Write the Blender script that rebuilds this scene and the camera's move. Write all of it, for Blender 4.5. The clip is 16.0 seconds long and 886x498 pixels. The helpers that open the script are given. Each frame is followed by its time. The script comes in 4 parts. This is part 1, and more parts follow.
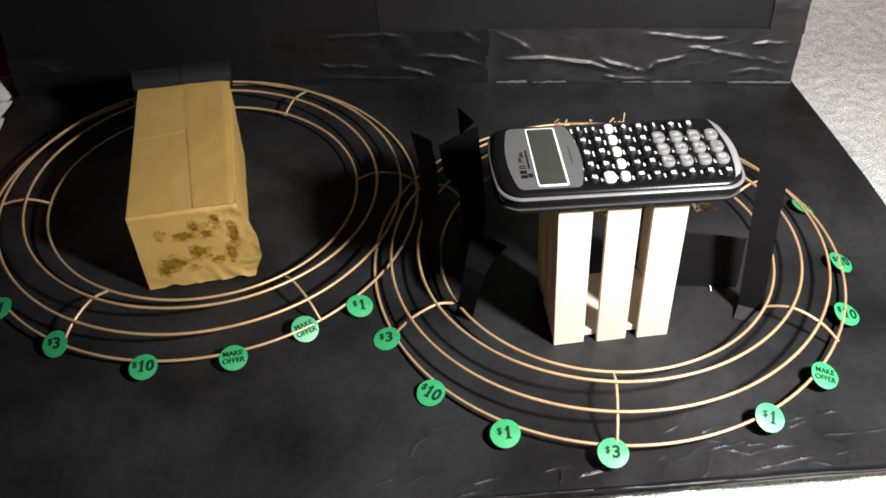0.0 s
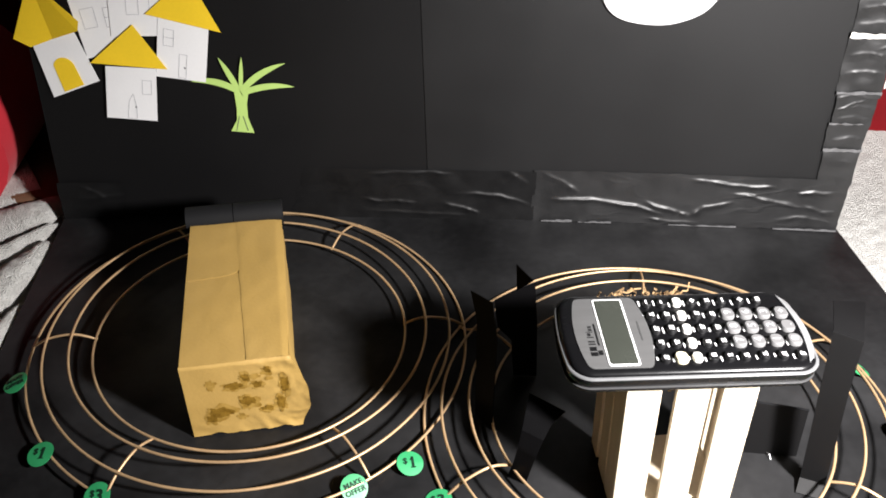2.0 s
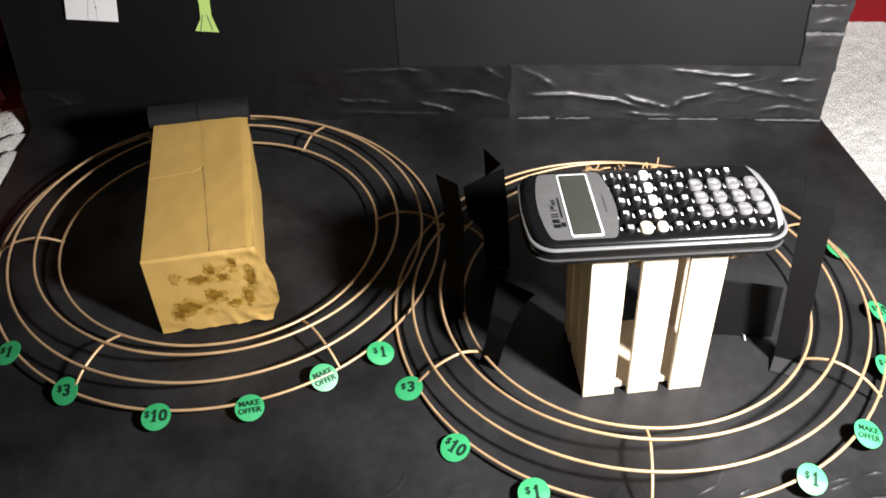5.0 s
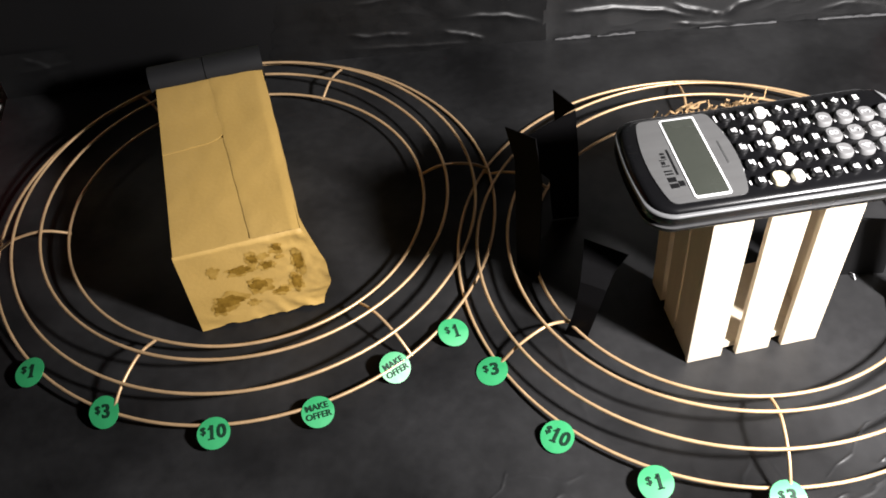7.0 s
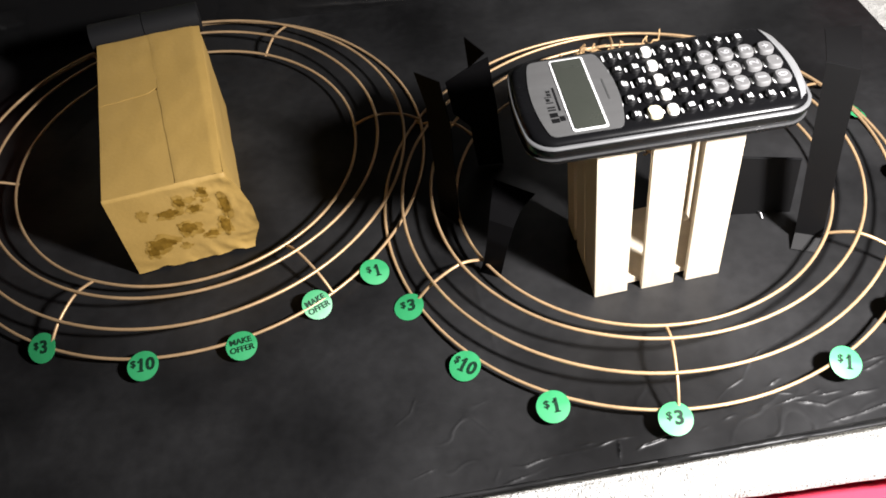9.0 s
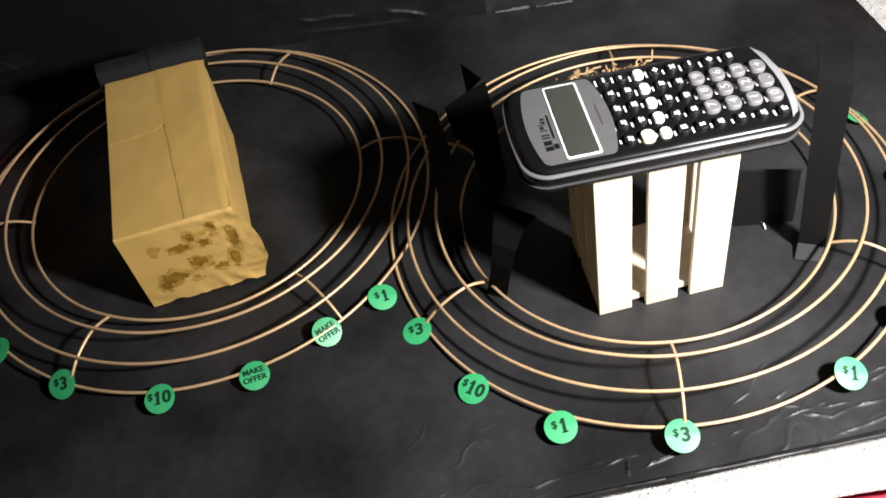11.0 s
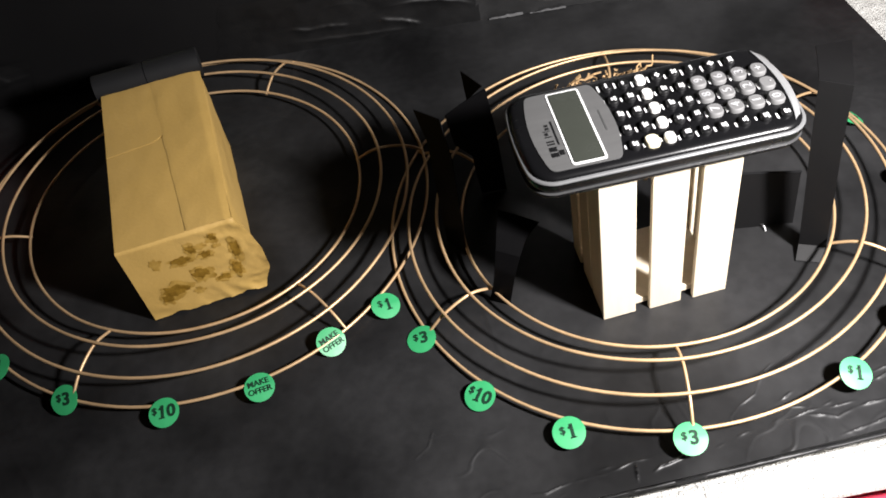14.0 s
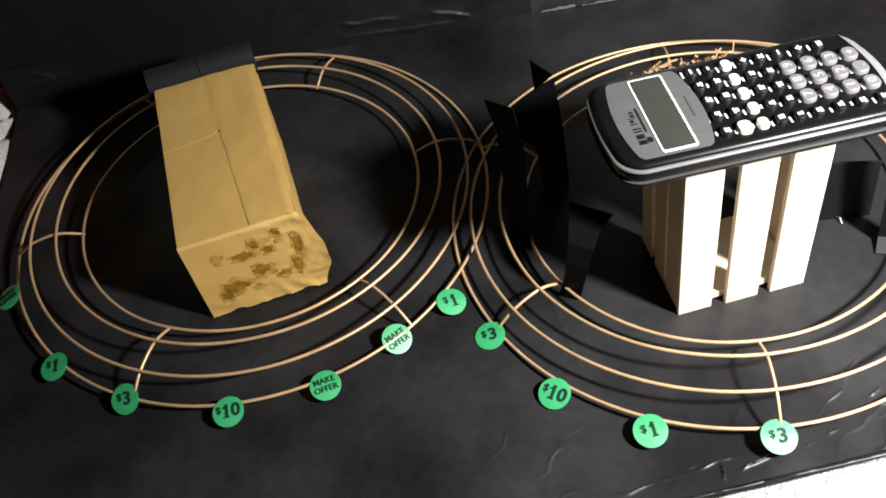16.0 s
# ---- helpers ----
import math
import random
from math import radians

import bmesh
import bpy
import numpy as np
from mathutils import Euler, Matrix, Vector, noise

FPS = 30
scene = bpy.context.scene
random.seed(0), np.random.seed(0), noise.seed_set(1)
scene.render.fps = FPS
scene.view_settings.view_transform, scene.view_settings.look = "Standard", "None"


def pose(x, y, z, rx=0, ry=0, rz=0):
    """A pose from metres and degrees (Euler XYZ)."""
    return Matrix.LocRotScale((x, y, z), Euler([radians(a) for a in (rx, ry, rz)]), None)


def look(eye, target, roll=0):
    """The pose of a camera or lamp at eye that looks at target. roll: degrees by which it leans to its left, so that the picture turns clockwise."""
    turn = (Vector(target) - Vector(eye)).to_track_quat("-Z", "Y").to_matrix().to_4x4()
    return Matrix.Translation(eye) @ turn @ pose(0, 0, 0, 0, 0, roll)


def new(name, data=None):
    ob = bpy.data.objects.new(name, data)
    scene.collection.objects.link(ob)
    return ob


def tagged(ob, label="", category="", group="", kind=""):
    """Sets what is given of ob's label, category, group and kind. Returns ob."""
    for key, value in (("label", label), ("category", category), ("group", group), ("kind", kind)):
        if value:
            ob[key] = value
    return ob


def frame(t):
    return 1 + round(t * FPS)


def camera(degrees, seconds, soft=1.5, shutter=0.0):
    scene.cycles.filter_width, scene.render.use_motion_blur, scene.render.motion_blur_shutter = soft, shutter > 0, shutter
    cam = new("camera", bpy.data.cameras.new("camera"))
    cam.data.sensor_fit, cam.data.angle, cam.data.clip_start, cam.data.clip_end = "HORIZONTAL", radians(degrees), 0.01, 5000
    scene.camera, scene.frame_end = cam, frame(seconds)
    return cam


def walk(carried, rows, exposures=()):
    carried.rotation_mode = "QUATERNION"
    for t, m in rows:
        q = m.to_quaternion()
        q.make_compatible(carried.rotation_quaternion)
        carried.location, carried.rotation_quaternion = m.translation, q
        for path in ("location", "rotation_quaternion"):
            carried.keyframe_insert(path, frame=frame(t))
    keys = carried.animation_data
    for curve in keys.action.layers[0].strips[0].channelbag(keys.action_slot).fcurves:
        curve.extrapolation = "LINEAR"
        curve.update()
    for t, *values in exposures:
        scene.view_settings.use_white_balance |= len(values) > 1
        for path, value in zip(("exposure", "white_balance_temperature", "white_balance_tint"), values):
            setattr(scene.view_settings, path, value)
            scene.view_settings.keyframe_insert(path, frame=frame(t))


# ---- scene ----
cam = camera(54.5, 16.0, 1.75)
PATH = [
    (0, (0.169, 0.069, 0.46), (0.19, 1.515, -0.921), -0.6),
    (0.5, (0.135, 0.084, 0.468), (0.161, 1.531, -0.912), -0.4),
    (1, (0.113, 0.103, 0.481), (0.135, 1.558, -0.891), 0.7),
    (1.5, (0.122, 0.114, 0.492), (0.139, 1.611, -0.835), 1.2),
    (2, (0.131, 0.11, 0.495), (0.147, 1.68, -0.745), 1.2),
    (2.5, (0.137, 0.11, 0.503), (0.153, 1.816, -0.541), 1.0),
    (3, (0.149, 0.117, 0.503), (0.164, 1.856, -0.484), 1.0),
    (3.5, (0.158, 0.121, 0.493), (0.174, 1.859, -0.497), 1.1),
    (4, (0.156, 0.116, 0.475), (0.172, 1.691, -0.758), 1.1),
    (4.5, (0.16, 0.105, 0.465), (0.175, 1.61, -0.851), 0.4),
    (5, (0.157, 0.096, 0.458), (0.164, 1.576, -0.887), -0.5),
    (5.2, (0.146, 0.096, 0.452), (0.148, 1.55, -0.922), -0.8),
    (7.3, (0.099, 0.184, 0.427), (0.16, 1.479, -1.095), -4.4),
    (7.5, (0.119, 0.178, 0.42), (0.191, 1.46, -1.114), -4.0),
    (8, (0.16, 0.158, 0.42), (0.236, 1.439, -1.114), -3.6),
    (8.5, (0.159, 0.146, 0.439), (0.21, 1.426, -1.096), -4.5),
    (9, (0.156, 0.141, 0.437), (0.172, 1.421, -1.1), -6.0),
    (11.3, (0.17, 0.147, 0.455), (0.132, 1.43, -1.079), -10.5),
    (11.5, (0.167, 0.144, 0.456), (0.129, 1.424, -1.08), -10.8),
    (12, (0.16, 0.147, 0.453), (0.127, 1.42, -1.089), -11.2),
    (12.5, (0.159, 0.146, 0.455), (0.136, 1.421, -1.085), -10.8),
    (13, (0.156, 0.147, 0.454), (0.145, 1.422, -1.087), -10.2),
    (13.5, (0.159, 0.148, 0.454), (0.155, 1.43, -1.08), -9.9),
    (14, (0.159, 0.149, 0.454), (0.156, 1.439, -1.075), -9.9),
    (14.5, (0.157, 0.146, 0.458), (0.158, 1.448, -1.061), -9.8),
    (15, (0.157, 0.136, 0.454), (0.157, 1.437, -1.066), -9.8),
    (15.5, (0.15, 0.135, 0.45), (0.141, 1.437, -1.069), -10.2),
    (16, (0.121, 0.158, 0.443), (0.101, 1.459, -1.076), -10.7),
]
walk(cam, [(t, look(eye, target, roll)) for t, eye, target, roll in PATH],
     [(0.0, -0.1), (1.0, 0.60), (1.5, 0.65), (2.0, 0.57), (3.0, 0.56), (3.5, 0.47), (4.0, 0.33), (5.0, 0.42), (7.5, 0.40), (8.5, 0.17), (9.0, 0.16), (12.5, 0.1), (14.5, 0.1), (16.0, 0.24)])

# ---- light ----
world = bpy.data.worlds.new("room_air")
scene.world = world
world.use_nodes = True
world.node_tree.nodes["Background"].inputs[0].default_value = (1.0, 0.86, 0.70, 1)
world.node_tree.nodes["Background"].inputs[1].default_value = 0.0004


def lamp(name, kind, energy, colour, m, **settings):
    data = bpy.data.lights.new(name, kind)
    data.energy, data.color = energy, colour
    if "radius" in settings:
        data.shadow_soft_size = settings["radius"]
    if "size" in settings:
        data.size = settings["size"]
    if "cone" in settings:
        data.spot_size, data.spot_blend = radians(settings["cone"]), 1.0
    ob = new(name, data)
    ob.matrix_world = m
    return ob


# a bright work light above and to the right of the camera, and a weak unseen overhead lamp added as fill
lamp("work_light", "SPOT", 46.0, (1.0, 0.965, 0.955), look((0.498, 0.216, 0.428), (0.412, 0.435, 0.05)), radius=0.030, cone=136)
lamp("overhead_fill", "AREA", 0.09, (1.0, 0.80, 0.58), look((0.2, 0.4, 1.90), (0.2, 0.4, 0)), size=0.5)


# ---- materials ----
def surface(name, base, rough=0.5, metal=0.0, vary=0.15, scale=30.0, fine=300.0, bump=0.15, depth=0.001, spec=0.5, second=None, amount=0.5, sheen=0.0, stretch=(1, 1, 1), piece=0.0, cloud=0.0, strand_shade=0.0):
    """A material with colour variation at two sizes, uneven gloss and fine relief."""
    m = bpy.data.materials.new(name)
    m.use_nodes = True
    nodes, links = m.node_tree.nodes, m.node_tree.links
    bsdf = nodes["Principled BSDF"]
    coords = nodes.new("ShaderNodeTexCoord")
    mapping = nodes.new("ShaderNodeMapping")
    mapping.inputs["Scale"].default_value = stretch
    links.new(coords.outputs["Object"], mapping.inputs[0])

    def noise_node(s, detail):
        n = nodes.new("ShaderNodeTexNoise")
        n.inputs["Scale"].default_value, n.inputs["Detail"].default_value = s, detail
        links.new(mapping.outputs[0], n.inputs["Vector"])
        return n

    large, small = noise_node(scale, 6), noise_node(fine, 4)
    ramp = nodes.new("ShaderNodeValToRGB")
    ramp.color_ramp.elements[0].position, ramp.color_ramp.elements[1].position = 0.5 - amount * 0.5, 0.5 + amount * 0.5
    low = [c * (1 - vary) for c in base]
    high = second if second else [min(1, c * (1 + vary)) for c in base]
    ramp.color_ramp.elements[0].color, ramp.color_ramp.elements[1].color = (*low, 1), (*high, 1)
    links.new(large.outputs["Fac"], ramp.inputs[0])
    grain = nodes.new("ShaderNodeMix")
    grain.data_type, grain.blend_type = "RGBA", "MULTIPLY"
    grain.inputs["Factor"].default_value = min(1.0, vary * 2)
    tone = nodes.new("ShaderNodeMapRange")
    tone.inputs["From Min"].default_value, tone.inputs["From Max"].default_value = 0.3, 0.7
    tone.inputs["To Min"].default_value, tone.inputs["To Max"].default_value = 0.7, 1.1
    # dark dots: small shadows between strands, painted into the colour
    if strand_shade:
        tone.inputs["From Min"].default_value, tone.inputs["From Max"].default_value = strand_shade - 0.14, strand_shade
        tone.inputs["To Min"].default_value, tone.inputs["To Max"].default_value = 0.30, 1.05
    links.new(small.outputs["Fac"], tone.inputs["Value"])
    links.new(ramp.outputs[0], grain.inputs["A"])
    links.new(tone.outputs[0], grain.inputs["B"])
    colour = grain.outputs["Result"]
    if piece:
        info = nodes.new("ShaderNodeObjectInfo")
        span = nodes.new("ShaderNodeMapRange")
        span.inputs["To Min"].default_value, span.inputs["To Max"].default_value = 1 - piece, 1 + piece
        links.new(info.outputs["Random"], span.inputs["Value"])
        mix = nodes.new("ShaderNodeMix")
        mix.data_type, mix.blend_type = "RGBA", "MULTIPLY"
        mix.inputs["Factor"].default_value = 1
        links.new(colour, mix.inputs["A"])
        links.new(span.outputs[0], mix.inputs["B"])
        colour = mix.outputs["Result"]
    links.new(colour, bsdf.inputs["Base Color"])
    gloss = nodes.new("ShaderNodeMapRange")
    gloss.inputs["To Min"].default_value, gloss.inputs["To Max"].default_value = max(0.02, rough - 0.12), min(1, rough + 0.12)
    links.new(large.outputs["Fac"], gloss.inputs["Value"])
    links.new(gloss.outputs[0], bsdf.inputs["Roughness"])
    bsdf.inputs["Metallic"].default_value = metal
    bsdf.inputs["Specular IOR Level"].default_value = spec
    if cloud:
        smoke = noise_node(scale * 1.7, 3)
        haze = nodes.new("ShaderNodeMapRange")
        haze.inputs["From Min"].default_value, haze.inputs["From Max"].default_value = 0.35, 0.65
        haze.inputs["To Min"].default_value, haze.inputs["To Max"].default_value = spec * (1 - cloud), spec * (1 + cloud)
        links.new(smoke.outputs["Fac"], haze.inputs["Value"])
        links.new(haze.outputs[0], bsdf.inputs["Specular IOR Level"])
    if sheen:
        bsdf.inputs["Sheen Weight"].default_value = sheen
    if bump:
        relief = nodes.new("ShaderNodeBump")
        relief.inputs["Strength"].default_value, relief.inputs["Distance"].default_value = bump, depth
        links.new(small.outputs["Fac"], relief.inputs["Height"])
        links.new(relief.outputs[0], bsdf.inputs["Normal"])
    return m


M = {
    "film": surface("black_contact_film", (0.0098, 0.0098, 0.0103), 0.40, vary=0.3, scale=10, fine=140, bump=0.16, depth=0.0005, second=(0.0240, 0.0240, 0.0249), amount=0.36, spec=0.18, cloud=0.5),
    "card": surface("black_card", (0.0030, 0.0030, 0.0034), 0.54, vary=0.12, scale=8, fine=700, bump=0.10, depth=0.0003, spec=0.42),
    "card_matt": surface("matt_black_card", (0.0024, 0.0023, 0.0026), 0.6, vary=0.12, scale=8, fine=700, bump=0.10, depth=0.0003, spec=0.27),
    "paper_black": surface("black_paper", (0.0026, 0.0025, 0.0028), 0.6, vary=0.2, scale=20, fine=500, bump=0.15, depth=0.0003, spec=0.05),
    "cuff": surface("soft_black_paper", (0.0032, 0.0034, 0.0042), 0.75, vary=0.2, scale=25, fine=500, bump=0.15, depth=0.0004, spec=0.3),
    "tape": surface("black_tape", (0.010, 0.010, 0.0105), 0.45, vary=0.2, scale=40, fine=160, bump=0.22, depth=0.0008, spec=0.6),
    # the same tape with the shade towards its left put into the colour
    "tape_dull": surface("shaded_black_tape", (0.0045, 0.0045, 0.0048), 0.5, vary=0.2, scale=40, fine=160, bump=0.22, depth=0.0008, spec=0.28),
    # pale grey for highlights, put into the colour instead of the gloss
    "tape_edge": surface("edge_highlight_grey", (0.11, 0.11, 0.113), 0.4, vary=0.4, scale=150, fine=500, bump=0.2, depth=0.0004, spec=0.7),
    "foam": surface("white_foam_core", (0.72, 0.70, 0.66), 0.8, vary=0.08, scale=60, fine=500),
    "kraft": surface("kraft_paper", (0.405, 0.256, 0.068), 0.62, vary=0.05, scale=22, fine=380, bump=0.25, depth=0.0006, second=(0.445, 0.286, 0.084), amount=0.8),
    "stain": surface("glue_stain", (0.28, 0.155, 0.020), 0.5, vary=0.2, scale=190, fine=700, bump=0.2, depth=0.0003, second=(0.43, 0.27, 0.065)),
    "stain_dark": surface("thick_glue_stain", (0.16, 0.080, 0.006), 0.45, vary=0.3, scale=190, fine=700, bump=0.3, depth=0.0003, second=(0.26, 0.145, 0.018)),
    "wire": surface("gold_wire", (0.58, 0.39, 0.215), 0.42, metal=0.45, vary=0.15, scale=60, fine=500, bump=0.1, depth=0.0002),
    "wood": surface("pale_pine", (0.71, 0.615, 0.475), 0.6, vary=0.06, scale=30, fine=180, bump=0.12, depth=0.0005, stretch=(6, 6, 0.7), piece=0.05),
    "shred": surface("shredded_kraft", (0.33, 0.21, 0.10), 0.7, vary=0.3, scale=60, fine=400),
    "green": surface("green_sticker_paper", (0.024, 0.300, 0.105), 0.5, vary=0.06, scale=80, fine=600, bump=0.05, depth=0.0002, spec=0.9),
    "ink": surface("dark_ink", (0.006, 0.030, 0.016), 0.6, vary=0.1, bump=0, spec=0.2),
    "white": surface("white_paper", (0.80, 0.80, 0.80), 0.75, vary=0.03, scale=25, fine=500, bump=0.08, depth=0.0003),
    "yellow": surface("yellow_paper", (0.86, 0.58, 0.015), 0.7, vary=0.05, scale=30, fine=500, bump=0.1, depth=0.0003),
    "lime": surface("lime_paper", (0.44, 0.62, 0.17), 0.7, vary=0.06, scale=30, fine=500, bump=0.1, depth=0.0003),
    "pencil": surface("pencil_line", (0.48, 0.48, 0.50), 0.7, vary=0.2, scale=200, bump=0),
    "pencil_dark": surface("dark_pencil", (0.10, 0.10, 0.11), 0.6, vary=0.2, scale=200, bump=0),
    "shell": surface("black_plastic", (0.004, 0.004, 0.0045), 0.26, vary=0.1, scale=40, fine=900, bump=0.03, depth=0.0001, spec=0.22),
    "silver": surface("silver_plastic", (0.38, 0.385, 0.39), 0.33, metal=0.55, vary=0.05, scale=60, fine=900, bump=0.05, depth=0.0001),
    "rim": surface("silver_rim_plastic", (0.15, 0.152, 0.155), 0.32, metal=0.25, vary=0.05, scale=60, fine=900, bump=0.05, depth=0.0001),
    "bezel": surface("grey_brushed_plate", (0.15, 0.15, 0.15), 0.40, metal=0.5, vary=0.06, scale=50, fine=900, bump=0.06, depth=0.0001, stretch=(0.3, 6, 1)),
    "bezel_print": surface("faint_grey_print", (0.05, 0.05, 0.05), 0.5, vary=0.05, bump=0),
    "seam": surface("grey_plastic_seam", (0.045, 0.045, 0.046), 0.35, vary=0.1, scale=60, bump=0),
    "lcd": surface("lcd_glass", (0.034, 0.037, 0.031), 0.25, vary=0.05, scale=50, bump=0),
    "key_black": surface("black_key", (0.006, 0.006, 0.0065), 0.35, vary=0.1, scale=90, bump=0),
    "key_white": surface("white_key", (0.66, 0.65, 0.62), 0.35, vary=0.03, scale=90, bump=0),
    "key_cream": surface("cream_key", (0.70, 0.64, 0.44), 0.35, vary=0.03, scale=90, bump=0),
    "key_grey": surface("silver_key", (0.122, 0.121, 0.122), 0.5, metal=0.0, vary=0.04, scale=90, bump=0),
    "key_ink": surface("grey_print", (0.33, 0.33, 0.34), 0.5, vary=0.05, bump=0),
    "print": surface("white_print", (0.75, 0.75, 0.75), 0.5, vary=0.03, bump=0),
    # the fleece's dark dots are strand shadows held in its colour
    "fleece": surface("cream_fleece", (0.76, 0.745, 0.70), 0.95, vary=0.3, scale=120, fine=680, bump=0.9, depth=0.006, sheen=0.2, second=(0.82, 0.81, 0.77), amount=0.6, strand_shade=0.39),
    "red": surface("red_upholstery", (0.17, 0.004, 0.007), 0.85, vary=0.12, scale=20, fine=500, bump=0.25, depth=0.0008, spec=0.2),
    "pink": surface("crimson_sheet", (0.58, 0.03, 0.07), 0.85, vary=0.08, scale=20, fine=500, bump=0.25, depth=0.0008),
    "brown": surface("brown_wood", (0.16, 0.065, 0.025), 0.45, vary=0.2, scale=12, fine=150, bump=0.1, depth=0.0006, stretch=(0.5, 5, 5)),
    "brown_cloth": surface("brown_upholstery", (0.17, 0.085, 0.050), 0.9, vary=0.2, scale=20, fine=400, bump=0.2, depth=0.0006, spec=0.2),
    "cream": surface("cream_trim", (0.66, 0.52, 0.36), 0.6, vary=0.06, scale=20, fine=300),
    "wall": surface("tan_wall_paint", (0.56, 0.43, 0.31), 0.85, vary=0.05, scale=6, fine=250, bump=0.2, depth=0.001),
    # wall paint darkened for the unseen walls and ceiling, so they reflect little
    "dim_wall": surface("darkened_room_paint", (0.09, 0.07, 0.055), 0.9, vary=0.06, scale=6, fine=250, bump=0.2, depth=0.001),
    "bright_red": surface("bright_red_cover", (0.62, 0.018, 0.035), 0.75, vary=0.08, scale=20, fine=500, bump=0.2, depth=0.0006, sheen=0.2),
    "floor": surface("brown_carpet", (0.14, 0.10, 0.07), 0.95, vary=0.2, scale=30, fine=400, bump=0.4, depth=0.003),
}


# ---- building blocks ----
def mesh_of(name, bm, material, smooth=None):
    me = bpy.data.meshes.new(name)
    bm.normal_update()
    bm.to_mesh(me)
    bm.free()
    for mat in (material if isinstance(material, list) else [material]):
        me.materials.append(M[mat])
    if smooth:
        for p in me.polygons:
            p.use_smooth = True
        me.set_sharp_from_angle(angle=radians(smooth))
    return me


def part(name, bm, material, parent=None, label="", smooth=None, m=None):
    ob = new(name, mesh_of(name, bm, material, smooth))
    if parent is not None:
        ob.parent = parent
    if m is not None:
        ob.matrix_local = m
    if label:
        ob["label"] = label
    return ob


def thing(name, m, label, category, group="", kind=""):
    ob = new(name)
    ob.empty_display_size = 0.02
    ob.matrix_world = m
    return tagged(ob, label, category, group, kind)


def box(sx, sy, sz, bevel=0.0, at=(0, 0, 0), bm=None, segments=2):
    """A box sitting on at (the middle of its underside)."""
    own = bmesh.new()
    bmesh.ops.create_cube(own, size=1, matrix=Matrix.Translation((at[0], at[1], at[2] + sz / 2)) @ Matrix.Diagonal((sx, sy, sz, 1)))
    if bevel:
        bmesh.ops.bevel(own, geom=own.edges[:], offset=bevel, segments=segments, affect="EDGES", profile=0.6)
    if bm is None:
        return own
    join(bm, own)
    return bm


def join(bm, other, m=None):
    me = bpy.data.meshes.new("joined")
    if m is not None:
        other.transform(m)
    other.to_mesh(me)
    other.free()
    bm.from_mesh(me)
    bpy.data.meshes.remove(me)


def tube(points, r, closed=False, sides=8):
    """A round wire along points."""
    bm = bmesh.new()
    n, rings = len(points), []
    for i, p in enumerate(points):
        p = Vector(p)
        a = Vector(points[(i - 1) % n] if closed or i else points[i])
        b = Vector(points[(i + 1) % n] if closed or i < n - 1 else points[i])
        d = (b - a).normalized()
        side = d.cross(Vector((0, 0, 1)))
        side = side.normalized() if side.length > 1e-4 else Vector((1, 0, 0))
        up = side.cross(d)
        rings.append([bm.verts.new(p + r * (math.cos(k * 2 * math.pi / sides) * side + math.sin(k * 2 * math.pi / sides) * up)) for k in range(sides)])
    for i in range(n if closed else n - 1):
        a, b = rings[i], rings[(i + 1) % n]
        for k in range(sides):
            bm.faces.new((a[k], a[(k + 1) % sides], b[(k + 1) % sides], b[k]))
    if not closed:
        bm.faces.new(rings[0])
        bm.faces.new(rings[-1][::-1])
    bmesh.ops.recalc_face_normals(bm, faces=bm.faces[:])
    return bm


def slab(outline, thick, bm=None):
    """A flat piece from an outline in x and z, lying from y = 0 to y = -thick."""
    own = bmesh.new()
    face = own.faces.new([own.verts.new((x, 0, z)) for x, z in outline])
    out = bmesh.ops.extrude_face_region(own, geom=[face])
    bmesh.ops.translate(own, verts=[v for v in out["geom"] if isinstance(v, bmesh.types.BMVert)], vec=(0, -thick, 0))
    bmesh.ops.recalc_face_normals(own, faces=own.faces[:])
    if bm is None:
        return own
    join(bm, own)
    return bm


def ribbon(path, width_dir, width, thick, turn=0.0):
    """A strip of stiff paper along path; its width lies along width_dir, turned a little along the way."""
    bm = bmesh.new()
    n, rings = len(path), []
    for i, p in enumerate(path):
        p = Vector(p)
        d = (Vector(path[min(i + 1, n - 1)]) - Vector(path[max(i - 1, 0)])).normalized()
        w = Vector(width_dir)
        w = (w - w.dot(d) * d).normalized()
        w.rotate(Matrix.Rotation(radians(turn) * i / max(1, n - 1), 3, d))
        nrm = d.cross(w)
        wide = width[i] if isinstance(width, (list, tuple)) else width
        rings.append([bm.verts.new(p + s * w * wide / 2 + k * nrm * thick / 2) for s, k in ((-1, -1), (1, -1), (1, 1), (-1, 1))])
    for a, b in zip(rings, rings[1:]):
        for k in range(4):
            bm.faces.new((a[k], a[(k + 1) % 4], b[(k + 1) % 4], b[k]))
    bm.faces.new(rings[0][::-1])
    bm.faces.new(rings[-1])
    bmesh.ops.recalc_face_normals(bm, faces=bm.faces[:])
    return bm


